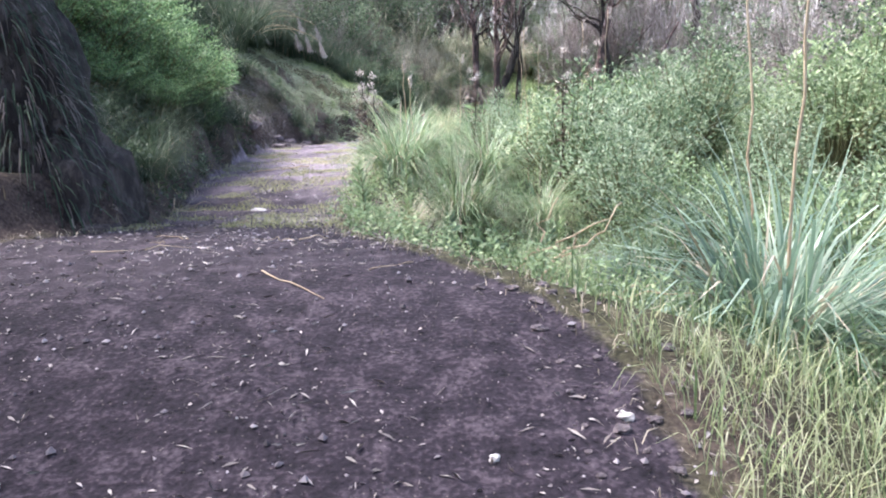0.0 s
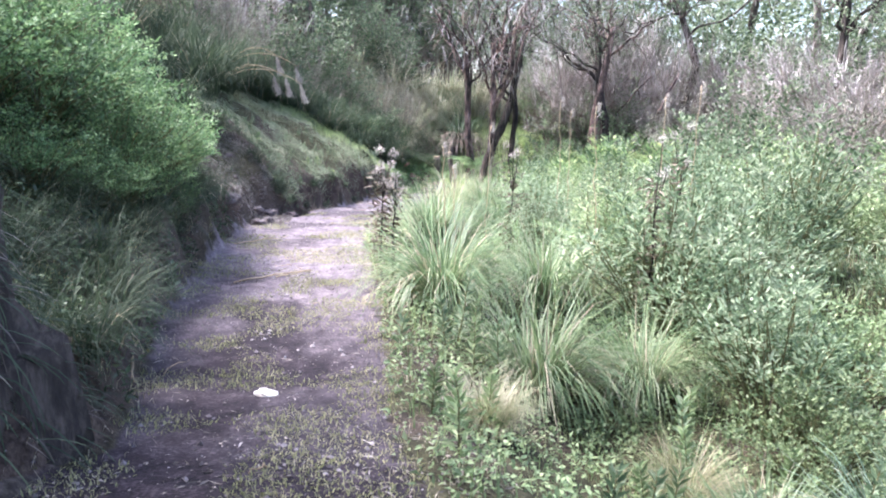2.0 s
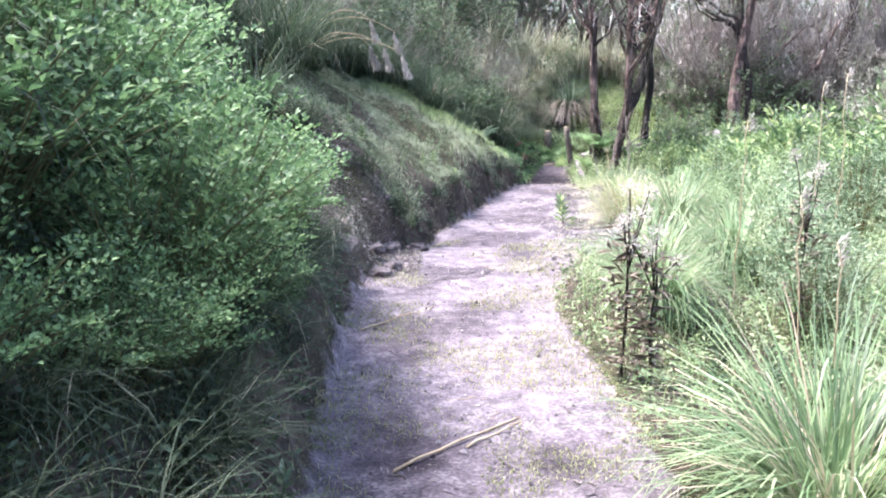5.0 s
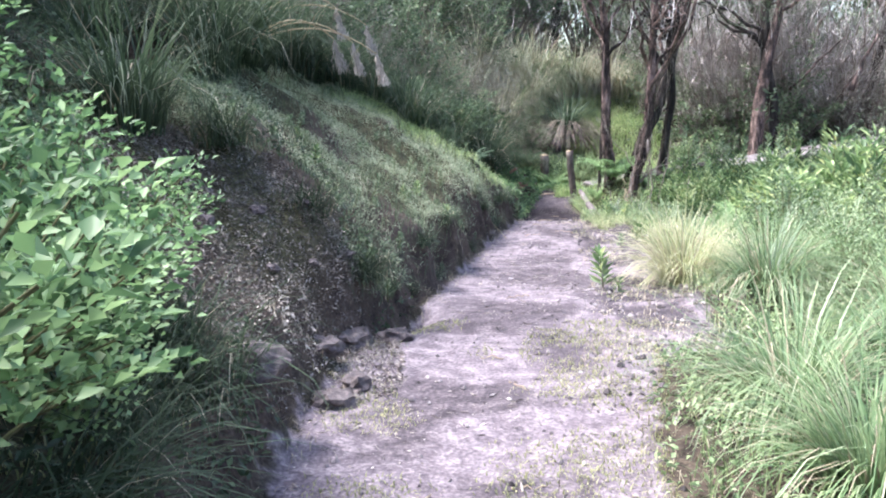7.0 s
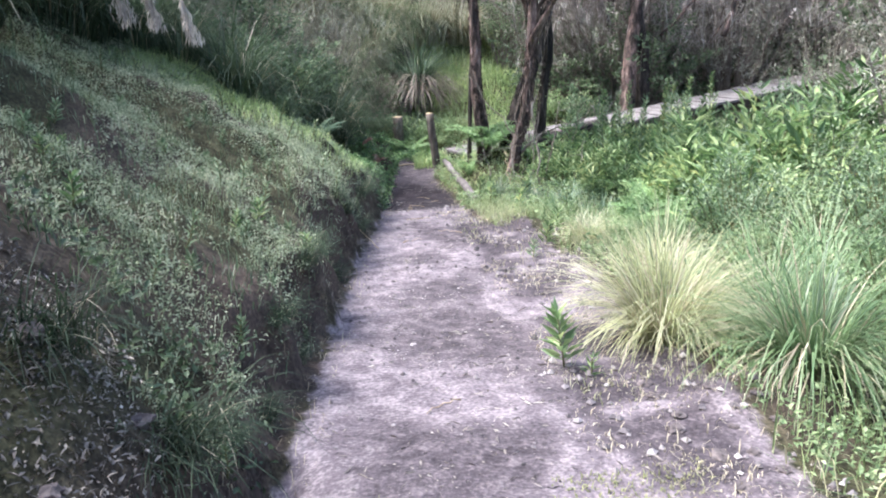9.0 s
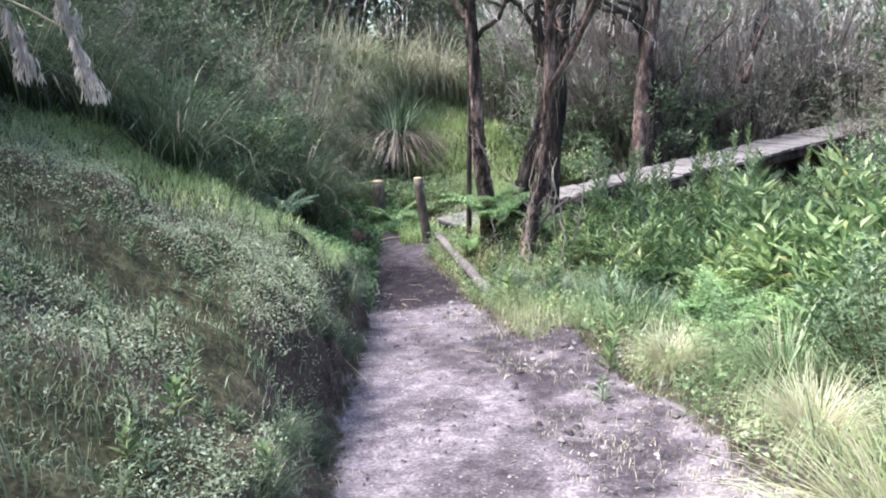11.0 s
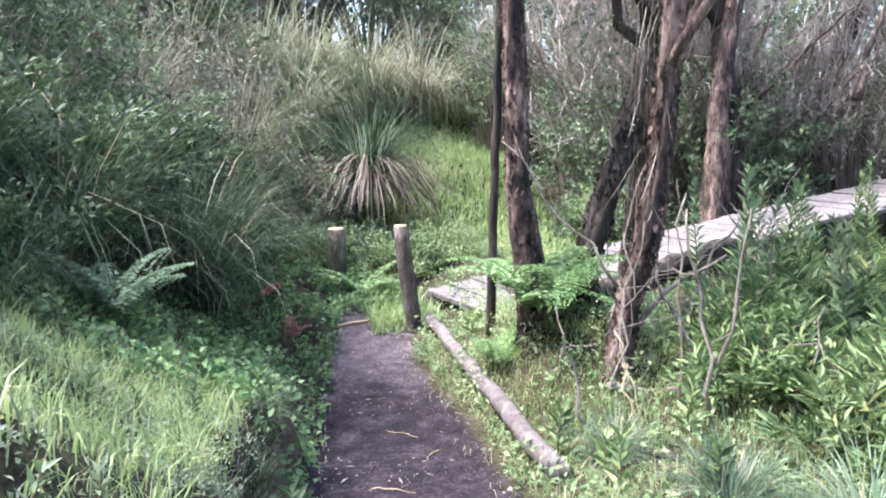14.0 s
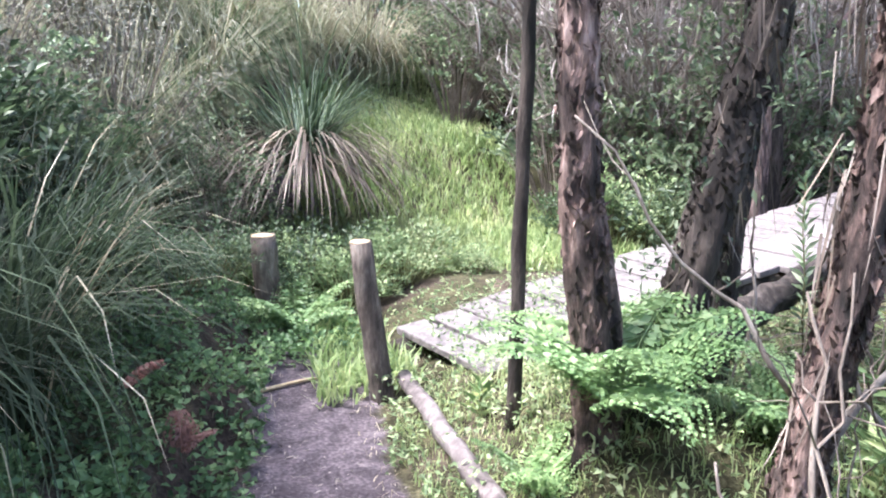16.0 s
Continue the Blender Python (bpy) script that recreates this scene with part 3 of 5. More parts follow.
# ---- shrubs ----
def shrub(name, label, r, h, twigs, per, size, wide, leaf, stem=STEM, group="", up=0.5, category="shrub"):
    """A shrub: stems rising from one root, each ending in leafy sprays."""
    t = thing(name, label, category, group)
    st, lv = [], []
    for i in range(twigs):
        az, rr = rng.uniform(0, 2 * np.pi), r * math.sqrt(rng.random())
        e = np.array([np.cos(az) * rr, np.sin(az) * rr, h * (rng.uniform(0.35, 1.0)) * (1 - 0.45 * (rr / r) ** 2)])
        a = np.array([e[0] * 0.15, e[1] * 0.15, -0.06])
        line = bend(a, e, 6, 0.08 * h, 0.02)
        st.append(tube(line[::2], np.linspace(0.007, 0.003, 3) * (0.8 + h * 0.3), 3, 0, False))
        k = rng.uniform(0.35, 1.0, per) ** 0.7
        p = np.stack([np.interp(k * 5, np.arange(6), line[:, c]) for c in range(3)], 1)
        th = rng.uniform(0, 2 * np.pi, per)
        o = np.stack([np.cos(th), np.sin(th), rng.uniform(-0.3, 1.0, per) * up * 2], 1)
        p = p + o * rng.uniform(0, 0.09, per)[:, None] * [1, 1, 0.5]
        lv.append(leaves(p, o + unit(e - a) * 0.5, rng.uniform(0.6, 1.25, per) * size, rng.uniform(0.7, 1.2, per) * size * wide))
    part("branchwork", joined(*st), stem, t, kind="stuff")
    part("foliage", joined(*lv), leaf, t, kind="stuff")
    return t


def spread_copies(proto, places, lo=0.85, hi=1.2, sink=0.03, turn=180):
    """The first place takes the proto itself, the others copies of it."""
    for i, pl in enumerate(places):
        x, y = pl[:2]
        s = pl[2] if len(pl) > 2 else rng.uniform(lo, hi)
        m = pose(x, y, gz(x, y) - sink, rng.uniform(-6, 6), rng.uniform(-6, 6), rng.uniform(-turn, turn)) @ Matrix.Scale(s, 4)
        if i == 0:
            own = m
        else:
            copy_thing(proto, m)
    proto.matrix_basis = own


def random_spots(n, x0, x1, y0, y1, gap, ok=lambda x, y: True):
    out = []
    for _ in range(n * 30):
        x, y = rng.uniform(x0, x1), rng.uniform(y0, y1)
        if ok(x, y) and all((x - a) ** 2 + (y - b) ** 2 > gap * gap for a, b in out):
            out.append((x, y))
            if len(out) == n:
                break
    return out


off_trail = lambda x, y, g=0.5: x < left_x(y) - g or x > right_x(y) + g
big = [shrub("shrub", "dense bright green small-leaved shrub on the bank", 0.75, 1.05, 92, 50, 0.036, 0.6, SHRUB, group="bank shrubs") for _ in range(2)]
spread_copies(big[0], [(-3.0, 9.3, 1.0), (-3.15, 10.4, 0.7), (-2.95, 8.6, 0.9), (-3.6, 9.4, 1.25), (-4.3, 9.9, 1.5), (-4.3, 7.6, 1.5), (-3.6, 7.6, 1.1), (-5.0, 8.5, 1.6), (-2.78, 8.25, 0.55), (-2.72, 9.45, 0.45), (-3.05, 7.5, 0.6)])
spread_copies(big[1], [(-3.4, 8.3, 1.05), (-2.95, 9.8, 0.8), (-3.1, 11.1, 0.7), (-3.5, 10.4, 1.0), (-4.0, 11.2, 1.1), (-5.2, 11, 1.5), (-4.0, 8.6, 1.4), (-4.5, 6.4, 1.4), (-2.85, 7.9, 0.5), (-2.7, 8.9, 0.5)])
sage = [shrub("sage_shrub", "grey-green upright herb shrub in the marshy ground", 0.5, 1.1, 62, 40, 0.046, 0.36, SAGE, group="marsh shrubs") for _ in range(3)]
green = [shrub("marsh_shrub", "leafy green shrub tangled with grasses in the marsh", 0.6, 0.9, 72, 40, 0.042, 0.48, MARSHLEAF, group="marsh shrubs") for _ in range(2)]
right = lambda x, y: x > (1.25 if y < 9.6 else right_x(y) + 1.35)
sp = random_spots(50, 0.0, 5.6, 4.6, 17.5, 0.62, right)
for i, p in enumerate((*sage, *green)):
    spread_copies(p, sp[i::5], 0.85, 1.3)
for p, x, y, g in ((sage[0], 1.35, 8.6, 1.25), (sage[1], 2.1, 9.4, 1.3), (sage[0], 2.9, 9.9, 1.4), (sage[1], 3.4, 8.6, 1.15), (green[0], 4.4, 9.4, 1.6), (green[1], 4.6, 7.4, 1.4), (green[0], 1.6, 6.6, 0.8), (green[1], 2.3, 7.6, 1.0), (green[0], 2.7, 6.4, 0.9), (green[0], 5.6, 10.8, 2.2), (green[1], 5.9, 8.6, 2.2), (green[0], 6.8, 10.2, 2.6), (green[1], 7.0, 7.6, 2.5), (green[0], 7.1, 12.4, 2.5), (green[1], 6.6, 5.6, 2.0), (sage[2], 3.0, 12.2, 1.5), (green[1], 4.6, 13.6, 1.9), (sage[0], 4.0, 15.4, 1.6)):
    copy_thing(p, pose(x, y, gz(x, y) - 0.04, 0, 0, rng.uniform(0, 360)) @ Matrix.Scale(g, 4))
lance = shrub("broadleaf_shrub", "yellow-green shrub with long pointed leaves beside the trail", 0.55, 0.85, 44, 30, 0.125, 0.24, LANCE, group="broadleaf shrubs", up=0.55)
spread_copies(lance, [(1.75, 19.9, 0.8), (2.3, 19.2, 0.95), (2.1, 20.4, 0.85), (2.9, 18.6, 1.5), (3.4, 19.6, 1.6), (2.7, 20.2, 1.1), (3.6, 18.3, 1.7), (4.4, 19.2, 1.8), (3.9, 17.2, 1.6), (3.5, 20.9, 1.1), (4.6, 20.8, 1.0), (4.6, 18.2, 1.8), (5.4, 19.6, 2.0), (5.2, 21.6, 0.9), (2.0, 21.0, 0.9), (2.6, 21.3, 0.95), (3.1, 21.9, 0.85), (3.7, 22.3, 0.7), (4.4, 22.4, 0.75), (5.2, 22.6, 0.65), (6.2, 22.8, 0.7), (3.0, 20.1, 1.0), (2.6, 19.6, 0.95), (2.4, 17.9, 1.0), (1.65, 20.7, 0.65)])
under = shrub("undergrowth_shrub", "small green undergrowth shrub with leaf colour darkened for shade", 0.5, 0.7, 48, 36, 0.04, 0.5, SHADE_TONED_LEAF, group="undergrowth shrubs")
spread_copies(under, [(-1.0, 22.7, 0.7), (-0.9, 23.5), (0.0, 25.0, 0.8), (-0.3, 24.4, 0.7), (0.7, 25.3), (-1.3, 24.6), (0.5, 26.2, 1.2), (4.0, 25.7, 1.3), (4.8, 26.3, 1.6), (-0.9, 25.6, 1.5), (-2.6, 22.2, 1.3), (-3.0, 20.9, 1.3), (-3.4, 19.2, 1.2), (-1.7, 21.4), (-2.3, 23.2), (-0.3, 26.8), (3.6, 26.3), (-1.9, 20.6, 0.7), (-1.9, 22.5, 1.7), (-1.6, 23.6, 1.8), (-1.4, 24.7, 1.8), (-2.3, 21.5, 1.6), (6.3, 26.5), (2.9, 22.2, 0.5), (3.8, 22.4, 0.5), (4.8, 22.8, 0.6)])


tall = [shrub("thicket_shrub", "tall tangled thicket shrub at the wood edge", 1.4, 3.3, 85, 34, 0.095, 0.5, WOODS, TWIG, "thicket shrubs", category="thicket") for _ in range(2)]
greyt = shrub("twiggy_shrub", "grey twiggy shrub hung with lichen at the wood edge", 1.4, 3.1, 100, 30, 0.075, 0.3, GREYWOODS, TWIG, "thicket shrubs", category="thicket")
edge = [(-2.4, 28.2), (-1.8, 30.6), (1.0, 33.2), (3.2, 32.4), (5.6, 30.6), (7.5, 29.4), (9.3, 27.6), (10.2, 25.6), (8.6, 22.6), (8.9, 19.2), (8.0, 16.6), (9.2, 15.0), (8.2, 12.4), (9.3, 10.6), (8.1, 8.4), (8.4, 6.0), (7.9, 3.6), (-4.6, 26.0), (-5.8, 23.4), (-6.4, 19.4), (-6.6, 16.0), (-6.4, 12.9), (-6.2, 9.4), (-6.0, 6.2), (-5.2, 2.6), (5.4, 27.4), (7.2, 25.9), (-3.6, 30.9), (11.2, 21), (11, 12.6), (10.8, 7.6), (7.4, 19.0), (-1.6, 26.2), (-0.9, 28.4), (3.9, 27.2), (4.6, 28.8), (-2.8, 25.4), (-3.9, 22.2), (-4.3, 20.0), (6.0, 24.0 + 3), (5.9, 18.3), (6.3, 15.6), (6.6, 12.4), (6.8, 9.0), (7, 6), (-1.4, 29.2), (5.2, 26.0), (6.3, 28.2), (3.6, 29.4), (4.0, 31.2), (7.8, 24.0), (8.4, 26.4), (-3.3, 26.6), (-0.9, 31.8)  , (0.2, 32.0)]
lowfill = [(3.7, 19.0, 0.5), (4.3, 20.2, 0.45), (4.8, 18.4, 0.8), (5.4, 20.8, 0.5), (4.2, 21.5, 0.3), (6.2, 21.6, 0.45), (3.3, 17.7, 0.42), (5.0, 16.6, 0.55), (-3.0, 23.0, 0.7), (-2.2, 24.3, 0.7), (-1.3, 25.0, 0.6), (-0.6, 26.6, 0.75), (0.2, 26.0, 0.45)]
for k, p in enumerate((*tall, greyt)):
    spread_copies(p, [(x, y, rng.uniform(0.75, 1.1)) for x, y in edge[k::3]] + lowfill[k::3])
# the three near x -4.5, y -2 to 2 are unseen, added to block skylight at the start
back_and_blockers = [(-4.5, 33.5, 1.5), (-2, 34.5, 1.6), (0.5, 35.5, 1.6), (3, 35.0, 1.6), (5.5, 34.5, 1.5), (8, 33, 1.5), (10, 31, 1.5), (11.5, 28.5, 1.5), (12, 25.5, 1.5), (12, 22.5, 1.6), (11.5, 19, 1.6), (11.5, 16, 1.5), (11.5, 10, 1.5), (-7, 29.5, 1.5), (0.2, 34.2, 1.7), (-1.2, 33.0, 1.6), (-4.4, 2.2, 1.2), (-4.7, 0.4, 1.2), (-4.4, -1.6, 1.2), (9.5, 23.5, 1.3), (10, 20, 1.3)]
for x, y, s in back_and_blockers:
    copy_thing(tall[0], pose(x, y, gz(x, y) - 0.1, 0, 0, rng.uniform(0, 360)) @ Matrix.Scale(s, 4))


def dead_bush(label):
    """A leafless bush: stems that rise, arch over and end in hanging sprays of twigs."""
    t = thing("dead_bush", label, "bush", "dead bushes")
    limbs, twig = [], []
    for i in range(46):
        az, rr = rng.uniform(0, 2 * np.pi), rng.uniform(0.5, 1.9)
        e = np.array([np.cos(az) * rr, np.sin(az) * rr, rng.uniform(1.3, 3.2) * (1 - 0.08 * rr * rr)])
        line = bend((e[0] * 0.12, e[1] * 0.12, -0.15), e, 9, 0.5, 0.06)
        limbs.append(tube(line, np.linspace(rng.uniform(0.018, 0.04), 0.006, 9), 5, 0.2, False))
        m = 58
        k = rng.uniform(2.5, 8, m)
        p = np.stack([np.interp(k, np.arange(9), line[:, c]) for c in range(3)], 1) + rng.normal(size=(m, 3)) * 0.05
        twig.append(blades(p, az + rng.normal(size=m) * 1.1, rng.uniform(0.15, 0.75, m), rng.uniform(0.3, 1.6, m), rng.normal(size=m) * 0.9 + 0.6, rng.uniform(0.008, 0.018, m), 3))
    part("branchwork", joined(*limbs), TWIG, t, "bare grey arching branches", kind="stuff")
    part("twig_spray", joined(*twig), LICHEN, t, "grey lichened twigs", kind="stuff")
    return t


dead = [dead_bush("grey leafless bush of arching lichened branches at the wood edge") for _ in range(2)]
spread_copies(dead[0], [(5.0, 26.9, 1.15), (7.6, 26.9, 1.25), (9.4, 22.6, 1.2), (8.2, 17.8, 1.1), (-5.4, 14.6, 1.0)])
spread_copies(dead[1], [(6.4, 27.6, 1.45), (9.2, 26.6, 1.35), (8.7, 20.2, 1.15), (9.4, 15.2, 1.15), (4.6, 28.8, 1.2), (10.6, 24.4, 1.3), (-5.0, 24.6, 1.1), (6.9, 29.6, 1.5)])


clearing = shrub("clearing_shrub", "bushy pale green shrub at the edge of a clearing", 0.5, 0.75, 60, 36, 0.045, 0.5, MARSHLEAF, group="clearing shrubs")
spread_copies(clearing, [(0.95, 25.1, 0.9), (1.45, 25.3, 0.9), (0.45, 25.5, 0.9), (1.25, 25.8, 0.7), (3.7, 25.9, 1.3), (1.95, 25.2, 0.45)])
for x, y, s in ((0.6, 33.0, 1.0), (3.6, 32.4, 1.0)):
    copy_thing(greyt, pose(x, y, gz(x, y) - 0.1, 0, 0, rng.uniform(0, 360)) @ Matrix.Scale(s, 4))


# ---- grasses ----
def tussock(label, n, length, spread, mat, width=0.012, droop=1.5, dry=0.15, stalks=0, group="grass tussocks", name="grass_tussock"):
    t = thing(name, label, "grass", group)

    def tuft(k, f):
        az = rng.uniform(0, 2 * np.pi, k)
        rr = spread * np.sqrt(rng.random(k)) * 0.45
        base = np.stack([np.cos(az) * rr, np.sin(az) * rr, np.full(k, -0.04)], 1)
        az = az + rng.normal(size=k) * 0.5
        return blades(base, az, length * rng.uniform(0.5, 1.1, k) * f, rng.uniform(0.02, 0.5, k), rng.uniform(0.3, 1.5, k) * droop, np.full(k, width) * rng.uniform(0.6, 1.2, k), 4)

    part("foliage", tuft(n, 1), mat, t, kind="stuff")
    if dry:
        part("dead_foliage", tuft(int(n * dry), 0.9), STRAW, t, "straw-coloured dead blades", kind="stuff")
    for i in range(stalks):
        a = rng.uniform(0, 6.28)
        e = np.array([np.cos(a) * 0.18, np.sin(a) * 0.18, length * rng.uniform(0.95, 1.3)])
        s = part("stalk", tube(bend((0, 0, 0), e, 6, 0, 0.01), np.linspace(0.004, 0.002, 6), 4), CANE, t)
        q = e - [0, 0, 0.16] + np.stack([np.zeros(60), np.zeros(60), rng.uniform(0, 0.18, 60)], 1)
        part("seed_head", leaves(q, rng.normal(size=(60, 3)) * 0.3 + [0, 0, 1], 0.035, 0.008), PLUME, s)
    return t


green_t = tussock("large green grass tussock with arching blades beside the trail", 620, 1.25, 0.34, TUSSOCK, 0.012, 2.7, 0.2, 0)
spread_copies(green_t, [(-0.42, 8.4, 1.0), (0.15, 7.4, 1.0), (-0.45, 11.0, 0.75), (-0.3, 11.9, 0.85), (0.45, 9.0, 0.9), (0.9, 7.6, 0.8), (0.85, 5.6, 0.6), (0.5, 14.2, 0.85), (0.95, 15.2, 0.8), (0.6, 12.6, 0.85), (1.3, 17.2, 0.75), (0.1, 27.9, 1.3), (0.5, 28.9, 1.4), (-0.5, 27.2, 1.2), (1.0, 29.8, 1.4), (-0.2, 29.2, 1.4), (1.9, 11.5, 1.0), (1.2, 13.5, 0.9), (1.9, 16.0, 0.9)])
gold_t = tussock("golden-green tussock with fine bristling blades on the gravel edge", 700, 0.8, 0.28, GOLD, 0.008, 2.2, 0.4, 0)
spread_copies(gold_t, [(0.12, 15.0, 1.2), (0.85, 16.4, 0.8), (0.75, 17.6, 0.6), (-0.3, 6.35, 0.6), (0.75, 6.3, 0.7)])
blue_t = tussock("blue-green flax-like tussock with long stiff blades", 360, 1.15, 0.32, BLUEGRASS, 0.019, 2.2, 0.15, 0)
spread_copies(blue_t, [(1.45, 3.55, 1.2), (2.4, 4.6, 1.1), (1.35, 5.4, 0.7), (0.95, 19.85, 0.42), (1.3, 19.5, 0.45), (1.6, 19.3, 0.4), (0.75, 20.4, 0.3)])
copy_thing(blue_t, pose(0.95, 26.75, gz(0.95, 26.75) + 0.75) @ Matrix.Scale(0.72, 4))
hang_t = tussock("tall grass clump drooping down the bank, its colour darkened for shade", 340, 1.3, 0.5, SHADE_TONED_BLADES, 0.014, 2.4, 0.06, 0, "bank grasses", "bank_grass")
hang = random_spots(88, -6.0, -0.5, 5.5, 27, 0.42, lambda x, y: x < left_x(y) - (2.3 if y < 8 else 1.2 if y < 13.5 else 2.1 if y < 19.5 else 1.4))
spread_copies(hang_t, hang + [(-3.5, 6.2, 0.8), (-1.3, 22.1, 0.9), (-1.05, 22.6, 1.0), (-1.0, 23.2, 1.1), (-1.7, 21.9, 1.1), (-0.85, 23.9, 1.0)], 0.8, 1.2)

thatch_t = tussock("pale dry grass clump hanging in a thatch on the slope", 520, 1.35, 0.6, THATCH, 0.018, 2.6, 0.3, 0, "thatch grasses", "thatch_grass")
spread_copies(thatch_t, [(-1.6, 27.3, 1.3), (-0.9, 28.4, 1.4), (0.0, 29.0, 1.4), (0.7, 29.8, 1.4), (1.7, 30.2, 1.4), (-2.0, 28.8, 1.5), (-0.4, 27.6, 1.2), (0.4, 28.3, 1.2), (2.7, 30.6, 1.4), (-0.7, 26.5, 1.1)])


over = thing("bank_grass", "grass clump hanging over the trail edge, its colour darkened for shade", "grass", "bank grasses")
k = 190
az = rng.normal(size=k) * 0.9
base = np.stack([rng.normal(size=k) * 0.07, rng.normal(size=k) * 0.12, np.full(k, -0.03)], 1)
part("foliage", blades(base, az, rng.uniform(0.25, 0.75, k), rng.uniform(0.1, 0.9, k), rng.uniform(1.0, 2.6, k), np.full(k, 0.009), 4), SHADE_TONED_BLADES, over, kind="stuff")
k = 10
az = rng.normal(size=k) * 0.9
part("dead_foliage", blades(base[:k], az, rng.uniform(0.25, 0.7, k), rng.uniform(0.1, 0.9, k), rng.uniform(1.0, 2.6, k), np.full(k, 0.008), 4), STRAW, over, "straw-coloured dead blades", kind="stuff")
spots_over = []
for y in np.arange(1.8, 13.6, 0.3):
    for u in (0.16, 0.5, 0.9):
        if y < 6.0 or 11.3 < y < 13.5:
            continue
        spots_over.append((float(left_x(y)) - u - rng.uniform(0, 0.2), y + rng.uniform(-0.15, 0.15), rng.uniform(0.5, 1.0)))
for y in np.arange(13.8, 22.6, 0.45):
    spots_over.append((float(left_x(y)) - 0.16, y, rng.uniform(0.28, 0.5)))
for y in np.arange(20.4, 25.4, 0.42):
    for u in (0.95, 1.4):
        spots_over.append((float(left_x(min(y, 24))) - u - rng.uniform(0, 0.25), y, rng.uniform(0.7, 1.1)))
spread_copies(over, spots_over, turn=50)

# pampas with nodding plumes on the bank
def pampas(x, y, lift, tips):
    t = thing("pampas_grass", "arching pampas grass with nodding pale plumes on the bank", "grass", "pampas")
    t.matrix_basis = pose(x, y, gz(x, y))
    k = 380
    az = rng.uniform(0, 2 * np.pi, k)
    base = np.stack([np.cos(az) * 0.12, np.sin(az) * 0.12, np.zeros(k)], 1)
    part("foliage", blades(base, az, rng.uniform(0.8, 1.7, k), rng.uniform(0.1, 0.6, k), rng.uniform(1.2, 2.4, k), np.full(k, 0.013), 5), SHADE_TONED_BLADES, t, kind="stuff")
    for e in tips:
        e = np.array(e) - [x, y, gz(x, y)]
        line = bend((0, 0, lift), e, 9, 0.22, 0.0)
        s = part("plume_stalk", tube(line, np.linspace(0.011, 0.006, 9), 5), CANE, t)
        f = rng.uniform(0, 1, 220)
        q = line[-1] + rng.normal(size=(220, 3)) * [0.03, 0.03, 0.0] * (0.15 + f)[:, None] + np.stack([f * 0.08, f * 0, -f * 0.3], 1)
        part("plume", leaves(q, rng.normal(size=(220, 3)) * 0.25 + [0, 0, -1], 0.07, 0.01), PLUME, s)


pampas(-3.75, 16.7, 0.35, [(-2.95, 17.2, 2.62), (-2.78, 17.45, 2.6), (-2.55, 17.75, 2.5)])
pampas(-3.9, 17.9, 0.3, [(-2.7, 18.3, 2.85), (-3.0, 17.9, 3.0)])
pampas(-3.2, 19.9, 0.1, [])


# ground cover
def cover(name, label, n, area, test, mat, length, droop=1.0, width=0.006, segs=2):
    x, y = scatter(n, *area)
    k = test(x, y)
    x, y = x[k], y[k]
    n = len(x)
    ob = new(name, mesh_of(name, *blades(on_ground(x, y, -0.01), rng.uniform(0, 6.28, n), length * rng.uniform(0.4, 1.3, n), rng.uniform(0, 0.7, n), rng.uniform(0.3, 1.5, n) * droop, width * rng.uniform(0.6, 1.4, n), segs), mat))
    tagged(ob, label, "grass", kind="stuff")


def patchy(x, y, size=0.7, cut=0.45):
    return vnoise(x, y, size) + rng.uniform(-0.15, 0.15, len(x)) > cut


lu = lambda x, y: left_x(y) - x
bare = lambda x, y: ((x + 2.85) / 0.8) ** 2 + ((y - 12.6) / 1.05) ** 2 < 0.7 + 0.6 * vnoise(x, y, 0.3)
rv = lambda x, y: x - right_x(y)
cover("bank_turf", "patchy grey-green turf covering the bank", 90000, (-5, 0, -1, 26), lambda x, y: (lu(x, y) > 0.1) & (patchy(x, y, 0.5, 0.36) & (lu(x, y) < 3.6) & ~bare(x, y)), BANKGRASS, 0.11, 1.5, 0.007)
cover("bank_lip_grass", "bright yellow-green grass along the bank top", 60000, (-3.5, 0, 17, 22.5), lambda x, y: (lu(x, y) > 0.2) & (lu(x, y) < 2.1) & (abs(y - 20.0 + 0.3 * lu(x, y)) < 0.5 + rng.uniform(0, 0.9, len(x))), LAWN, 0.14, 1.7, 0.007)
ditch = lambda x, y: (y > 3.4) & (y < 7.4) & (rv(x, y) > 0.15) & (rv(x, y) < 1.1)
cover("verge_grass", "rough green verge grass along the trail", 40000, (-1.5, 5, -1, 24), lambda x, y: (rv(x, y) > 0.1 + rng.uniform(0, 0.5, len(x)) * (y > 12)) & ~((rv(x, y) < 0.32) & (y > 12.5) & (y < 19)) & ~(ditch(x, y) & (rng.random(len(x)) < 0.7)) & ~((y > 20.2) & (rng.random(len(x)) < 0.75)), GRASS, 0.24, 1.3, 0.007)
cover("meadow_grass", "bright green meadow grass in a clearing", 46000, (-0.5, 3.8, 23.4, 32), lambda x, y: (x > right_x(y) - 0.3) & ~((x > 0.9) & (y < 25.3)), LAWN, 0.2, 1.4, 0.02)
cover("marsh_grass", "pale tangled marsh grass", 13000, (0.3, 6.5, 1, 19), lambda x, y: (rv(x, y) > 0.6) & patchy(x, y, 0.9, 0.5) & ~ditch(x, y), TUSSOCK, 0.55, 1.8, 0.01, 3)
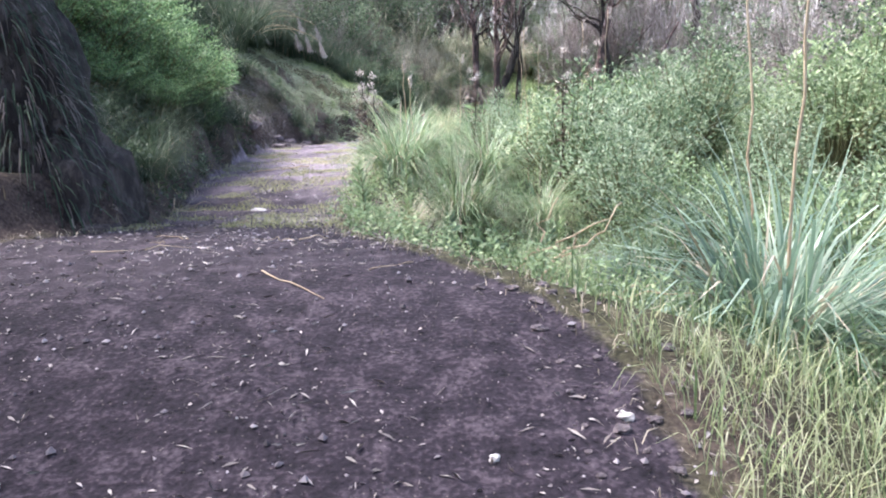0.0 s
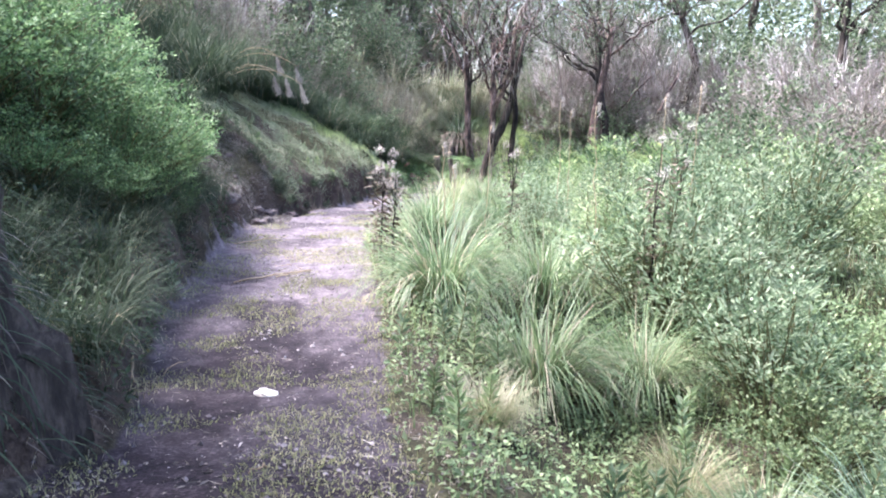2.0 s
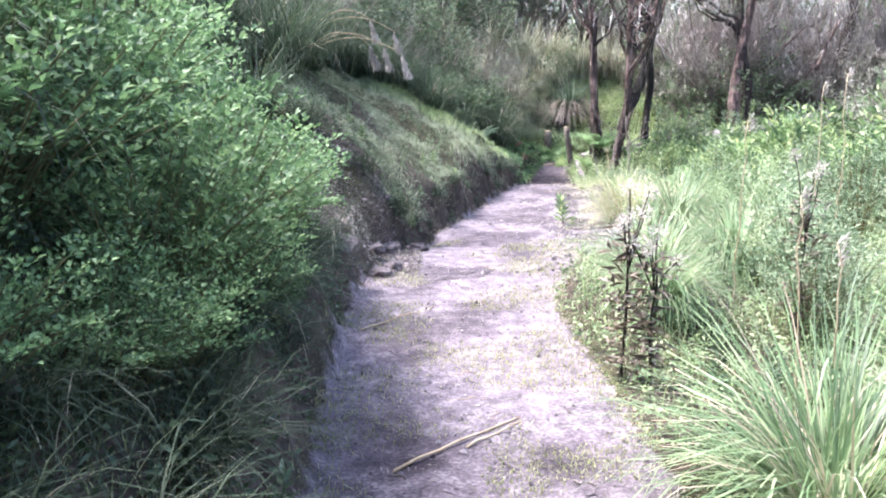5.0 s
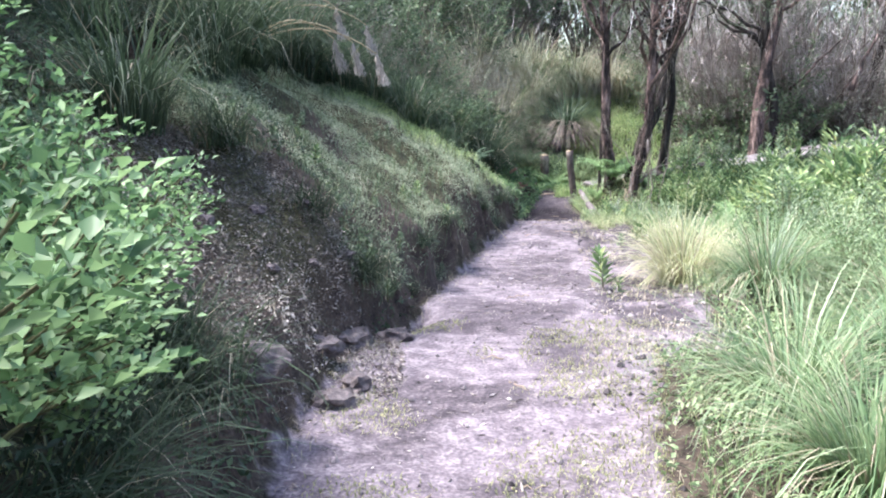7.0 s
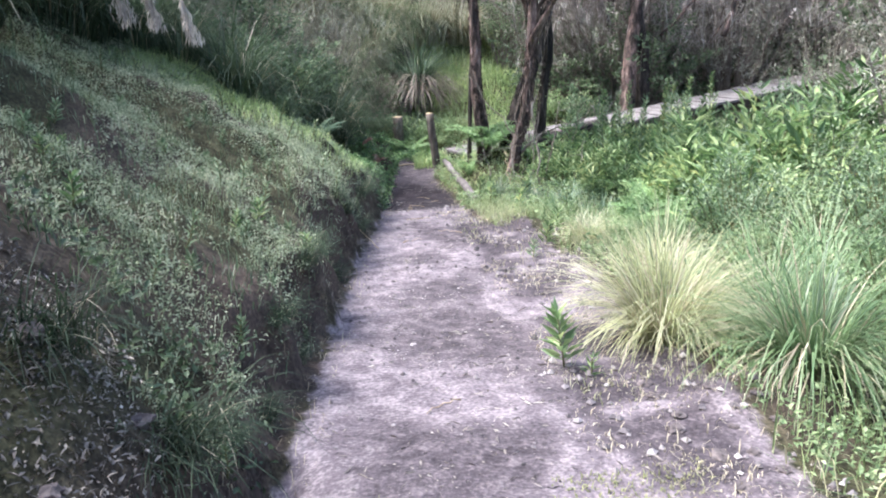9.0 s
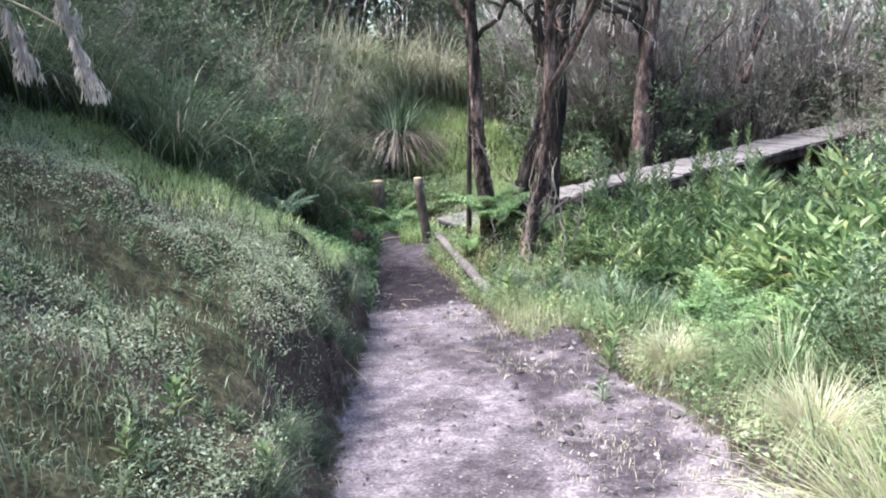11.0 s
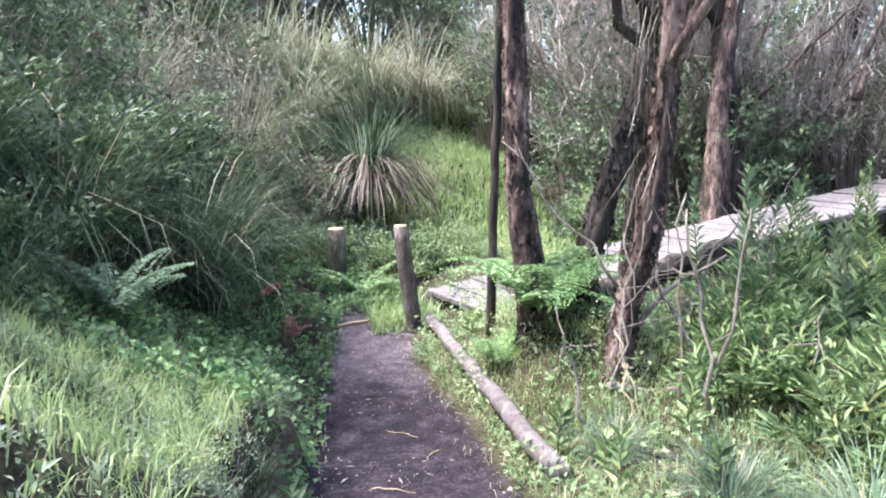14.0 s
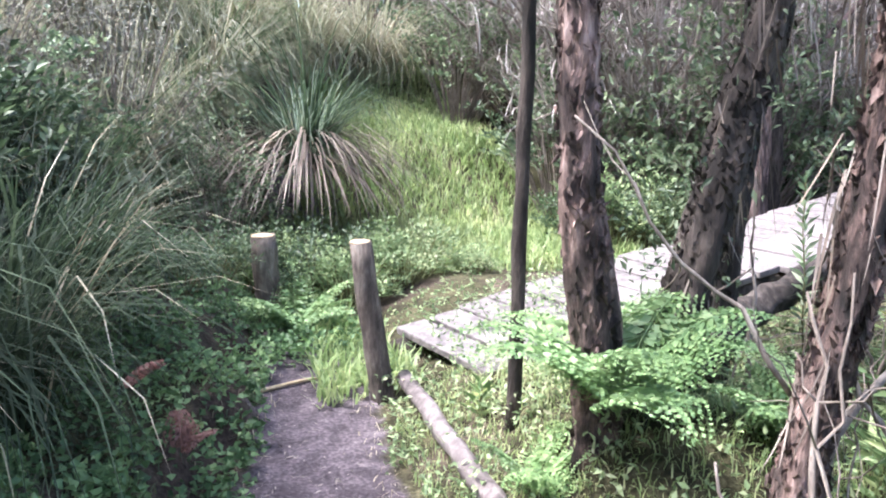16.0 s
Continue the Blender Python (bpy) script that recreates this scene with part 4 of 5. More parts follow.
cover("outer_grass", "rough grass under the woodland edge", 30000, (4.5, 15, -6, 33), lambda x, y: patchy(x, y, 1.2, 0.3), BANKGRASS, 0.4, 1.5, 0.016)
cover("bank_rough", "shaded rough grass under the trees on the bank", 16000, (-10, -4.5, -4, 28), lambda x, y: patchy(x, y, 1.2, 0.3), BANKGRASS, 0.4, 1.6, 0.016)
cover("straw_grass", "dry straw grass on the trail edge", 22000, (-3, 1.5, 0, 24), lambda x, y: ((lu(x, y) > -0.12) & (lu(x, y) < 0.2)) | ((rv(x, y) > -0.12) & (rv(x, y) < 0.5)), STRAW, 0.09, 3.2, 0.005)
cover("fence_grass", "lush green grass and moss beside the fallen rail", 15000, (0.35, 2.4, 20.3, 23.3), lambda x, y: rv(x, y) > 0.06, LAWN, 0.075, 1.8, 0.007)
cover("corner_grass", "pale lush grass at the corner beside the path", 8000, (0.4, 3, -0.5, 2.7), lambda x, y: rv(x, y) > 0.05, CORNER, 0.22, 2.0, 0.005, 3)
cover("ridge_grass", "yellow-green grass on the ridge beside the trail", 9000, (0, 2.2, 17.6, 20.2), lambda x, y: (rv(x, y) > 0.05) & (y > 18.4 + 0.2 * x), CORNER, 0.17, 1.8)


def herbs(name, label, n, area, test, mat, size=0.03, tall=0.1, wide=0.5):
    x, y = scatter(n, *area)
    k = test(x, y)
    x, y = x[k], y[k]
    x, y = np.repeat(x, 9), np.repeat(y, 9)
    n = len(x)
    p = on_ground(x, y, 0)
    p = p + np.stack([rng.normal(size=n) * 0.025, rng.normal(size=n) * 0.025, rng.uniform(0, 1, n) * tall], 1)
    ob = new(name, mesh_of(name, *leaves(p, rng.normal(size=(n, 3)) * [1, 1, 0.5] + [0, 0, 0.5], size * rng.uniform(0.6, 1.4, n), size * wide * rng.uniform(0.6, 1.3, n)), mat))
    tagged(ob, label, "herbs", kind="stuff")


edge_in = lambda x, y: np.minimum(-lu(x, y), -rv(x, y))
cover("trail_moss", "yellow-green moss and short grass in patches on the trail edge", 130000, (-2.7, 0.6, 4.9, 13.5), lambda x, y: (edge_in(x, y) > -0.05) & (edge_in(x, y) < 0.75) & patchy(x, y, 0.33, 0.46 + 0.28 * edge_in(x, y)), TRAILMOSS, 0.035, 1.8, 0.007)
cover("bank_moss", "yellow-green moss patches on the shaded bank", 24000, (-3.6, -1.6, 5.8, 11.0), lambda x, y: (lu(x, y) > 0.0) & (lu(x, y) < 1.0) & patchy(x, y, 0.4, 0.6), TRAILMOSS, 0.06, 1.5, 0.008)
cover("shoulder_straw", "straw and yellow moss tufts on the gravel edge", 16000, (-1.4, 1.0, 12.5, 19.6), lambda x, y: (rv(x, y) > -0.4) & (rv(x, y) < 0.35) & patchy(x, y, 0.3, 0.55), STRAW, 0.05, 2.4, 0.005)
cover("shoulder_moss", "yellow-green tufts on the gravel edge", 9000, (-1.4, 1.0, 12.5, 19.8), lambda x, y: (rv(x, y) > -0.35) & (rv(x, y) < 0.4) & patchy(x, y, 0.45, 0.62), GOLD, 0.06, 1.6, 0.006)
herbs("bank_herbs", "cushion of small grey-green herbs on the bank", 32000, (-4, -0.3, 12, 22), lambda x, y: (lu(x, y) > 0.12) & (lu(x, y) < 2.6) & patchy(x, y, 0.4, 0.4) & ~bare(x, y), MOSS, 0.017, 0.05)
cover("bank_cushion", "fine grey-green cushion turf on the bank", 60000, (-4, -0.3, 12.5, 21.5), lambda x, y: (lu(x, y) > 0.08) & (lu(x, y) < 2.6) & patchy(x, y, 0.35, 0.4) & ~bare(x, y), MOSS, 0.06, 1.6, 0.005)
herbs("bank_weeds", "green weeds on the bank with leaf colour darkened for shade", 6000, (-4.5, -1, 1, 14), lambda x, y: (lu(x, y) > 0.02) & (y > 5.8) & ~bare(x, y), SHADE_TONED_LEAF, 0.04, 0.2)
herbs("verge_herbs", "low green herbs along the trail verge", 9000, (-1.3, 3, 3, 24.5), lambda x, y: (rv(x, y) > 0.0) & ~((rv(x, y) < 0.4) & (y > 12.5) & (y < 19.5)), MARSHLEAF, 0.035, 0.16)
herbs("shade_herbs", "clover-like herbs on the shaded trail side", 3500, (-2.2, 0.8, 20.3, 26), lambda x, y: (lu(x, y) > -0.05) | (y > 24), SHRUB, 0.04, 0.14, 0.8)

# litter on the trail
x, y = scatter(34000, -2.8, 1.2, -1, 24)
k = (lu(x, y) < 0.1) & (rv(x, y) < 0.5) & (vnoise(x, y, 0.35) + rng.uniform(-0.3, 0.3, len(x)) > 0.5)
x, y = x[k], y[k]
n = len(x)
lit = new("leaf_litter", mesh_of("leaf_litter", *leaves(on_ground(x, y, 0.004), rng.normal(size=(n, 3)) * [1, 1, 0.15], 0.008 + rng.random(n) ** 3 * 0.07, rng.uniform(0.003, 0.011, n), 0.1), LITTER))
tagged(lit, "pale dry leaf and twig litter on the trail", "litter", kind="stuff")


x, y = scatter(5000, -2.6, 1.1, 0.4, 5.8)
k = (lu(x, y) < 0.05) & (rv(x, y) < 0.25) & (vnoise(x, y, 0.4) + rng.uniform(-0.3, 0.3, len(x)) + 0.25 * sstep((rv(x, y) + 0.5) / 0.5) > 0.48)
x, y = x[k], y[k]
n = len(x)
fallen = new("fallen_leaves", mesh_of("fallen_leaves", *leaves(on_ground(x, y, 0.004), rng.normal(size=(n, 3)) * [1, 1, 0.25], 0.014 + rng.random(n) ** 2 * 0.045, rng.uniform(0.005, 0.014, n), 0.2), LITTER))
tagged(fallen, "pale curled fallen leaves on dark earth", "litter", kind="stuff")

CRUMB = leaf_mat("earth_crumbs", [(0.1, (0.03, 0.024, 0.028)), (0.5, (0.13, 0.105, 0.12)), (0.9, (0.42, 0.36, 0.37))], rough=0.95, through_light=0.0)
x, y = scatter(15000, -2.8, 0.9, 0.5, 20.5)
k = (lu(x, y) < 0.1) & (rv(x, y) < np.where((y > 12.3) & (y < 19.3), 0.55, 0.1)) & (vnoise(x, y, 0.3) + rng.uniform(-0.3, 0.3, len(x)) + 0.25 * ((rv(x, y) > -0.45) & (y > 12)) > 0.52)
x, y = x[k], y[k]
n = len(x)
r = 0.003 + 0.017 * rng.random(n) ** 3 * np.where((y > 12) & (rv(x, y) > -0.4), 1.5, 0.8)
corner = np.array([(1, 0, 0), (0, 1, 0), (-1, 0, 0), (0, -1, 0), (0, 0, 0.8), (0, 0, -0.6)])
side = np.array([(0, 1, 4), (1, 2, 4), (2, 3, 4), (3, 0, 4), (1, 0, 5), (2, 1, 5), (3, 2, 5), (0, 3, 5)])
turn = rng.uniform(0, 6.28, n)
jag = corner[None] * rng.uniform(0.6, 1.4, (n, 6, 1))
spun = np.stack([jag[..., 0] * np.cos(turn)[:, None] - jag[..., 1] * np.sin(turn)[:, None], jag[..., 0] * np.sin(turn)[:, None] + jag[..., 1] * np.cos(turn)[:, None], jag[..., 2]], -1)
crumbs = new("earth_crumbs", mesh_of("earth_crumbs", on_ground(x, y)[:, None] + (r * 0.3)[:, None, None] * [0, 0, 1] + spun * r[:, None, None], side[None] + (np.arange(n) * 6)[:, None, None], CRUMB, False))
tagged(crumbs, "loose grey-brown crumbs of earth and gravel on the trail", "gravel", kind="stuff")

x, y = scatter(36000, -3.9, -1.9, 11.2, 14.0)
k = bare(x, y)
x, y = x[k], y[k]
n = len(x)
heap = new("slope_litter", mesh_of("slope_litter", *leaves(on_ground(x, y, 0.006), rng.normal(size=(n, 3)) * [1, 1, 0.7], 0.008 + 0.035 * rng.random(n) ** 2, rng.uniform(0.004, 0.014, n), 0.3), LITTER))
tagged(heap, "crumbled litter and dry leaves on a bare slope", "litter", kind="stuff")

# ---- ferns ----
def frond(length, mat, pairs=20, droop=1.0):
    k = np.linspace(0, 1, pairs + 3)
    ang = 0.5 + droop * k
    step = length / (pairs + 2)
    y = np.concatenate([[0], np.cumsum(np.sin(ang[:-1]) * step)])
    z = np.concatenate([[0], np.cumsum(np.cos(ang[:-1]) * step)])
    line = np.stack([np.zeros_like(y), y, z], 1)
    out = [tube(line, np.linspace(0.005, 0.0015, len(line)), 4, 0, False)]
    for i in range(3, pairs + 3):
        s = (i - 3) / pairs
        L = length * 0.3 * (1 - s) ** 0.8 * (0.55 + 0.45 * min(1, s * 5)) + 0.015
        for side in (-1, 1):
            d = unit(np.array([side * 1.0, 0.45, -0.12]))
            m = max(3, int(L / 0.021))
            q = line[i] + d * (np.linspace(0.06, 1, m)[:, None] * L)
            w = L * 0.3 * (1 - np.linspace(0, 0.85, m)) + 0.008
            fwd = unit(np.cross(np.array([0, 0, 1.0]), d)) * side
            for sg in (-1, 1):
                out.append(leaves(q, np.repeat((fwd * sg + d * 0.5)[None], m, 0) + rng.normal(size=(m, 3)) * 0.08, w, np.maximum(w * 0.6, 0.017), 0.1))
    return joined(*out)


def fern(label, x, y, n, length, mat=FERN, lift=0.0, az=None, droop=1.0, group="ferns", sweep=70):
    t = thing("fern", label, "fern", group, pose(x, y, gz(x, y) + lift))
    first = None
    for i in range(n):
        a = rng.uniform(0, 360) if az is None else az + rng.uniform(-sweep, sweep)
        if first is None or i % 3 == 0:
            ob = part("frond", frond(length, mat, 20, droop), mat, t)
            first = ob
        else:
            ob = new("frond", first.data)
            ob.parent = t
        ob.matrix_basis = pose(0, 0, 0, rng.uniform(-12, 12), 0, a) @ Matrix.Scale(rng.uniform(0.7, 1.1), 4)


fern("fresh green fern arching in front of the boardwalk", 0.95, 21.7, 12, 0.72, droop=1.5, lift=0.14)
fern("green fern beside the fence post", 0.75, 21.9, 7, 0.42)
fern("green fern under the leaning trunks", 1.5, 21.45, 8, 0.5)
for fx_, fy_ in ((1.55, 18.3), (1.95, 18.6), (2.3, 18.1), (1.8, 18.9)):
    fern("yellow-green bracken fern at the marsh edge", fx_, fy_, 9, 0.7, group="bracken")
fern("single bright fern frond hanging from the bank shrub", -2.74, 10.0, 1, 0.62, FERN, 0.12, -35, 0.9, sweep=2)
fern("green fern drooping from the shaded bank", -1.35, 20.9, 7, 0.4, SHADE_TONED_FERN, 0.1)
fern("green fern in the shade behind the fence", 0.45, 24.6, 8, 0.6)
fern("rust-red dying fern on the shaded trail side", -0.42, 22.5, 3, 0.18, RUST, 0.2, -60)
fern("rust-red dying fern on the shaded trail side", -0.6, 22.55, 2, 0.18, RUST, 0.3, -60)

# ---- fence ----
fence = thing("fence_post", "weathered round timber post leaning beside the trail", "post", "fence posts")
foot = np.array([0.67, 23.42, gz(0.67, 23.42) - 0.1])
top = np.array([0.555, 23.46, 1.075])
part("shaft", tube(bend(foot, top, 9, 0, 0.003), 0.062 * np.linspace(1.06, 0.95, 9), 14, 0.1), POST, fence)
part("cut_top", tube([top - [0, 0, 0.004], top + [0, 0, 0.008]], [0.058, 0.05], 14), CUTWOOD, fence, "pale sawn top")
fence2 = thing("fence_post", "short dark timber post among ferns", "post", "fence posts")
foot = np.array([0.36, 24.95, gz(0.36, 24.95) - 0.1])
part("shaft", tube(bend(foot, (0.3, 24.9, 0.9), 8, 0, 0.003), 0.085, 14, 0.12), POST, fence2)
part("cut_top", tube([(0.3, 24.9, 0.896), (0.3, 24.9, 0.908)], [0.08, 0.07], 14), CUTWOOD, fence2)
rail = new("fallen_rail", mesh_of("fallen_rail", *tube(bend((0.77, 23.4, 0.35), (0.5, 20.4, 0.3), 14, 0.0, 0.006), np.linspace(0.042, 0.055, 14), 12, 0.14), RAIL))
tagged(rail, "fallen grey timber rail sloping from the post to the ground", "log")
pole = new("thin_pole", mesh_of("thin_pole", *tube(bend((0.9, 22.4, gz(0.9, 22.4) - 0.1), (0.96, 22.4, 3.2), 14, 0, 0.005), np.linspace(0.033, 0.024, 14), 9, 0.2), DARKBARK))
tagged(pole, "thin dark upright sapling stem before the boardwalk", "sapling")

# ---- boardwalk ----
deck_a, deck_b = np.array([0.98, 23.5, 0.47]), np.array([10.4, 25.13, 1.76])
run = deck_b - deck_a
flat = math.degrees(math.atan2(run[1], run[0]))
rise = math.degrees(math.atan2(run[2], math.hypot(run[0], run[1])))
walkway = thing("boardwalk", "weathered grey plank boardwalk rising through the trees", "boardwalk", m=pose(*deck_a, 0, -rise, flat))


def box(x0, x1, y0, y1, z0, z1, b=0.006, jag=0.0):
    """A plank with worn edges."""
    bm = bmesh.new()
    bmesh.ops.create_cube(bm, size=1)
    for v in bm.verts:
        v.co = ((x0 + x1) / 2 + v.co.x * (x1 - x0), (y0 + y1) / 2 + v.co.y * (y1 - y0), (z0 + z1) / 2 + v.co.z * (z1 - z0))
    if b:
        bmesh.ops.bevel(bm, geom=bm.edges[:], offset=b, segments=1, affect="EDGES")
    bmesh.ops.triangulate(bm, faces=bm.faces[:])
    v = np.array([p.co[:] for p in bm.verts])
    t = np.array([[p.index for p in f.verts] for f in bm.faces])
    bm.free()
    return v, t


plank_meshes = [mesh_of("plank", *box(0, 0.2 + 0.012 * k, -0.5, 0.5, -0.045, 0), PLANK, False) for k in range(3)]
for i in range(41):
    ob = new("plank", plank_meshes[i % 3])
    ob.parent = walkway
    ob.matrix_basis = pose(i * 0.232, rng.uniform(-0.04, 0.04), rng.uniform(-0.006, 0.006), rng.uniform(-1, 1), rng.uniform(-1.2, 1.2), rng.uniform(-1.5, 1.5))
for s in (-0.38, 0.38):
    part("stringer", tube(bend((-0.05, s, -0.125), (9.5, s, -0.125), 12, 0, 0.006), 0.075, 9, 0.15), DARKBARK, walkway, "dark round log stringer")

# ---- sticks and stones on the trail ----
def stick(label, a, b, r=0.008, mat=CANE):
    a, b = np.array([*a, gz(*a) + r]), np.array([*b, gz(*b) + r])
    ob = new("stick", mesh_of("stick", *tube(bend(a, b, 7, 0.006, 0.006), np.linspace(r, r * 0.5, 7), 6, 0.2), mat))
    tagged(ob, label, "stick", "sticks")


stick("pale dry reed stalk lying across the trail", (-2.05, 8.75), (-1.5, 9.25))
stick("pale dry reed stalk lying on the trail", (-1.75, 8.95), (-1.5, 9.2), 0.006)
stick("thin pale stick on the trail", (-2.4, 10.6), (-1.95, 11.1), 0.006)
stick("pale stick where the trail meets the grass", (0.05, 23.7), (0.62, 23.85), 0.012)
stick("thin dry stick on dark earth", (-0.75, 3.3), (-0.45, 2.95), 0.0035)
stick("thin dry stick on dark earth", (-1.7, 3.9), (-1.25, 4.0), 0.0035)

# ---- smaller plants and things along the trail ----
def thistle(x, y, h, heads):
    t = thing("thistle", "dried brown thistle with fluffy seed heads beside the trail", "thistle", "thistles", pose(x, y, gz(x, y) - 0.03))
    part("stem", tube(bend((0, 0, 0), (0.03, 0.02, h * 0.8), 7, 0, 0.01), np.linspace(0.01, 0.005, 7), 5), DARKBARK, t)
    n = 170
    q = np.stack([rng.normal(size=n) * 0.05, rng.normal(size=n) * 0.03, rng.uniform(0.1, h * 0.85, n)], 1)
    part("foliage", leaves(q, rng.normal(size=(n, 3)) * [1, 1, 0.4], rng.uniform(0.05, 0.12, n), 0.02), RUSTLEAF, t, "withered brown leaves", kind="stuff")
    for i in range(heads):
        e = np.array([rng.normal() * 0.07, rng.normal() * 0.07, h * rng.uniform(0.8, 1.05)])
        s = part("branch", tube(bend((0.02, 0.01, h * 0.6), e, 5, 0.02, 0.004), 0.004, 4), DARKBARK, t)
        p = e + rng.normal(size=(50, 3)) * 0.014
        part("seed_head", leaves(p, unit(p - e + 1e-6) + [0, 0, 0.3], 0.024, 0.008), PLUME, s, "fluffy beige seed head", kind="stuff")


RUSTLEAF = leaf_mat("withered_leaves", [(0.1, (0.07, 0.045, 0.03)), (0.6, (0.2, 0.14, 0.09)), (0.9, (0.34, 0.26, 0.16))], through_light=0.15)
thistle(-0.93, 9.78, 1.0, 6)
thistle(-0.82, 9.66, 0.85, 5)
thistle(0.4, 10.8, 1.2, 3)
thistle(1.2, 8.6, 1.5, 3)
thistle(1.6, 9.2, 1.5, 3)


def cane(label, a, b, r=0.011, plume=False):
    """A tall dry reed, with joints and a nodding head."""
    t = thing("reed_cane", label, "reed", "reeds", pose(a[0], a[1], gz(*a) - 0.05))
    e = np.array([b[0] - a[0], b[1] - a[1], b[2] - gz(*a) + 0.05])
    line = bend((0, 0, 0), e, 12, 0, 0.008)
    part("cane", tube(line, np.linspace(r, r * 0.5, 12), 6, 0.15), CANE, t)
    if plume:
        q = e + np.stack([rng.uniform(0, 0.03, 40), rng.normal(size=40) * 0.004, rng.uniform(-0.1, 0.02, 40)], 1)
        part("seed_head", leaves(q, rng.normal(size=(40, 3)) * 0.2 + [0.5, 0, 0.6], 0.035, 0.006), PLUME, t)


cane("tall dry orange-brown reed cane rising from the tussock", (1.55, 3.7), (1.66, 3.85, 3.0), 0.01)
cane("tall pale reed cane leaning in the marsh", (1.75, 4.6), (1.62, 4.7, 3.0), 0.01)
for cx, cy, cz in ((-0.35, 8.9, 1.75), (-0.28, 8.7, 1.6), (0.95, 9.3, 2.1), (1.6, 9.6, 2.2), (1.75, 9.4, 2.3), (0.2, 11.5, 1.9), (1.1, 11.9, 2.2), (1.5, 13.2, 2.1)):
    cane("thin straw reed stem with a seed head", (cx, cy), (cx + rng.uniform(-0.1, 0.1), cy, cz), 0.006, True)


def sprout(label, x, y, h, n, mat, size=0.1, lift=0.0):
    """A small upright plant with leaves up the stem."""
    t = thing("sprout", label, "plant", "sprouts", pose(x, y, gz(x, y) - 0.02 + lift, rng.uniform(-8, 8), rng.uniform(-8, 8), 0))
    part("stem", tube(bend((0, 0, 0), (0, 0, h), 5, 0, 0.004), np.linspace(0.006, 0.003, 5), 5), STEM, t)
    k = np.linspace(0.15, 1, n)
    th = np.arange(n) * 2.4
    o = np.stack([np.cos(th), np.sin(th), 0.35 + k], 1)
    part("foliage", leaves(np.stack([k * 0, k * 0, k * h], 1), o, size * (1.15 - 0.4 * k), size * 0.24), mat, t, kind="stuff")
    return t


sprout("bright green leafy sprout on the gravel edge", -0.62, 14.6, 0.3, 34, LANCE, 0.13)
sprout("small green sprout on the gravel edge", -0.55, 14.45, 0.12, 14, LANCE, 0.07)
sprout("pale green sprout beside the earth bank", -0.72, 20.0, 0.26, 26, SAGE, 0.11)
sprout("small pale weed on the gravel", 0.1, 17.2, 0.14, 16, SAGE, 0.08)
sprout("pale green weed at the trail edge", -0.75, 7.1, 0.2, 18, SAGE, 0.09)
sprout("grey-green herb on the bank slope", -2.5, 7.4, 0.3, 26, SAGE, 0.1)
sprout("grey-green herb on the bank slope", -2.4, 8.3, 0.22, 20, SAGE, 0.09)
rosettes = [sprout("pale grey-green herb on the bank slope", -2.0, 16 + k, 0.07 + 0.04 * k, 22, SAGE, 0.05) for k in range(4)] + [sprout("yellow-green herb on the bank slope", -2.2, 15.5, 0.12, 20, LANCE, 0.06)]
for x, y in random_spots(150, -3.8, -0.8, 12.0, 20.5, 0.17, lambda x, y: left_x(y) - 2.3 < x < left_x(y) - 0.1 and not bare(x, y)):
    copy_thing(rosettes[int(rng.choice(5, p=[0.26, 0.26, 0.2, 0.16, 0.12]))], pose(x, y, gz(x, y) - 0.02, rng.uniform(-15, 15), rng.uniform(-5, 20), rng.uniform(0, 360)) @ Matrix.Scale(rng.uniform(0.6, 1.3), 4))
for x, y in random_spots(26, -1.0, 2.6, 17.5, 23.2, 0.28, lambda x, y: x > right_x(y) + 0.25):
    sprout("lush green weed beside the trail", x, y, rng.uniform(0.15, 0.35), 24, LANCE, 0.11)


def clod(label, x, y, r, mat=EARTH, name="earth_clod", flat=0.6):
    """A rough lump of earth or stone."""
    bm = bmesh.new()
    bmesh.ops.create_icosphere(bm, subdivisions=3, radius=1)
    ph = rng.uniform(0, 50)
    for v in bm.verts:
        d = 1 + 0.5 * noise.noise(v.co * 1.5 + Vector((ph, 0, 0))) + 0.2 * noise.noise(v.co * 4 + Vector((0, ph, 0)))
        v.co = Vector((v.co.x * r * d, v.co.y * r * d * 0.8, v.co.z * r * d * flat))
    me = bpy.data.meshes.new(name)
    bm.to_mesh(me)
    bm.free()
    me.materials.append(mat)
    ob = new(name, me)
    ob.matrix_basis = pose(x, y, gz(x, y) + r * flat * 0.3, 0, 0, rng.uniform(0, 360))
    tagged(ob, label, "stone" if "stone" in name else "clod", "clods")


CLODS = bark_mat("clod_earth", [(0.25, (0.04, 0.032, 0.034)), (0.55, (0.12, 0.095, 0.1)), (0.85, (0.26, 0.215, 0.21))], scale=18, stretch=1)
for x, y, rr in ((-2.3, 12.2, 0.09), (-2.38, 11.95, 0.1), (-2.5, 12.45, 0.1), (-2.4, 12.9, 0.12), (-2.15, 13.1, 0.1), (-2.62, 11.5, 0.12), (-2.75, 12.5, 0.04), (-2.9, 12.9, 0.05), (-2.6, 12.9, 0.035), (-3.05, 12.4, 0.045), (-2.7, 13.3, 0.05), (-2.45, 13.35, 0.04)):
    clod("dark earth clod fallen from the bank", x, y, rr, CLODS)
for x, y in random_spots(70, -0.6, 0.7, 12.5, 19.0, 0.1, lambda x, y: right_x(y) + 0.02 < x < right_x(y) + 0.55):
    clod("grey-brown earth clod on the gravel edge", x, y, rng.uniform(0.015, 0.045), CLODS, flat=0.4)
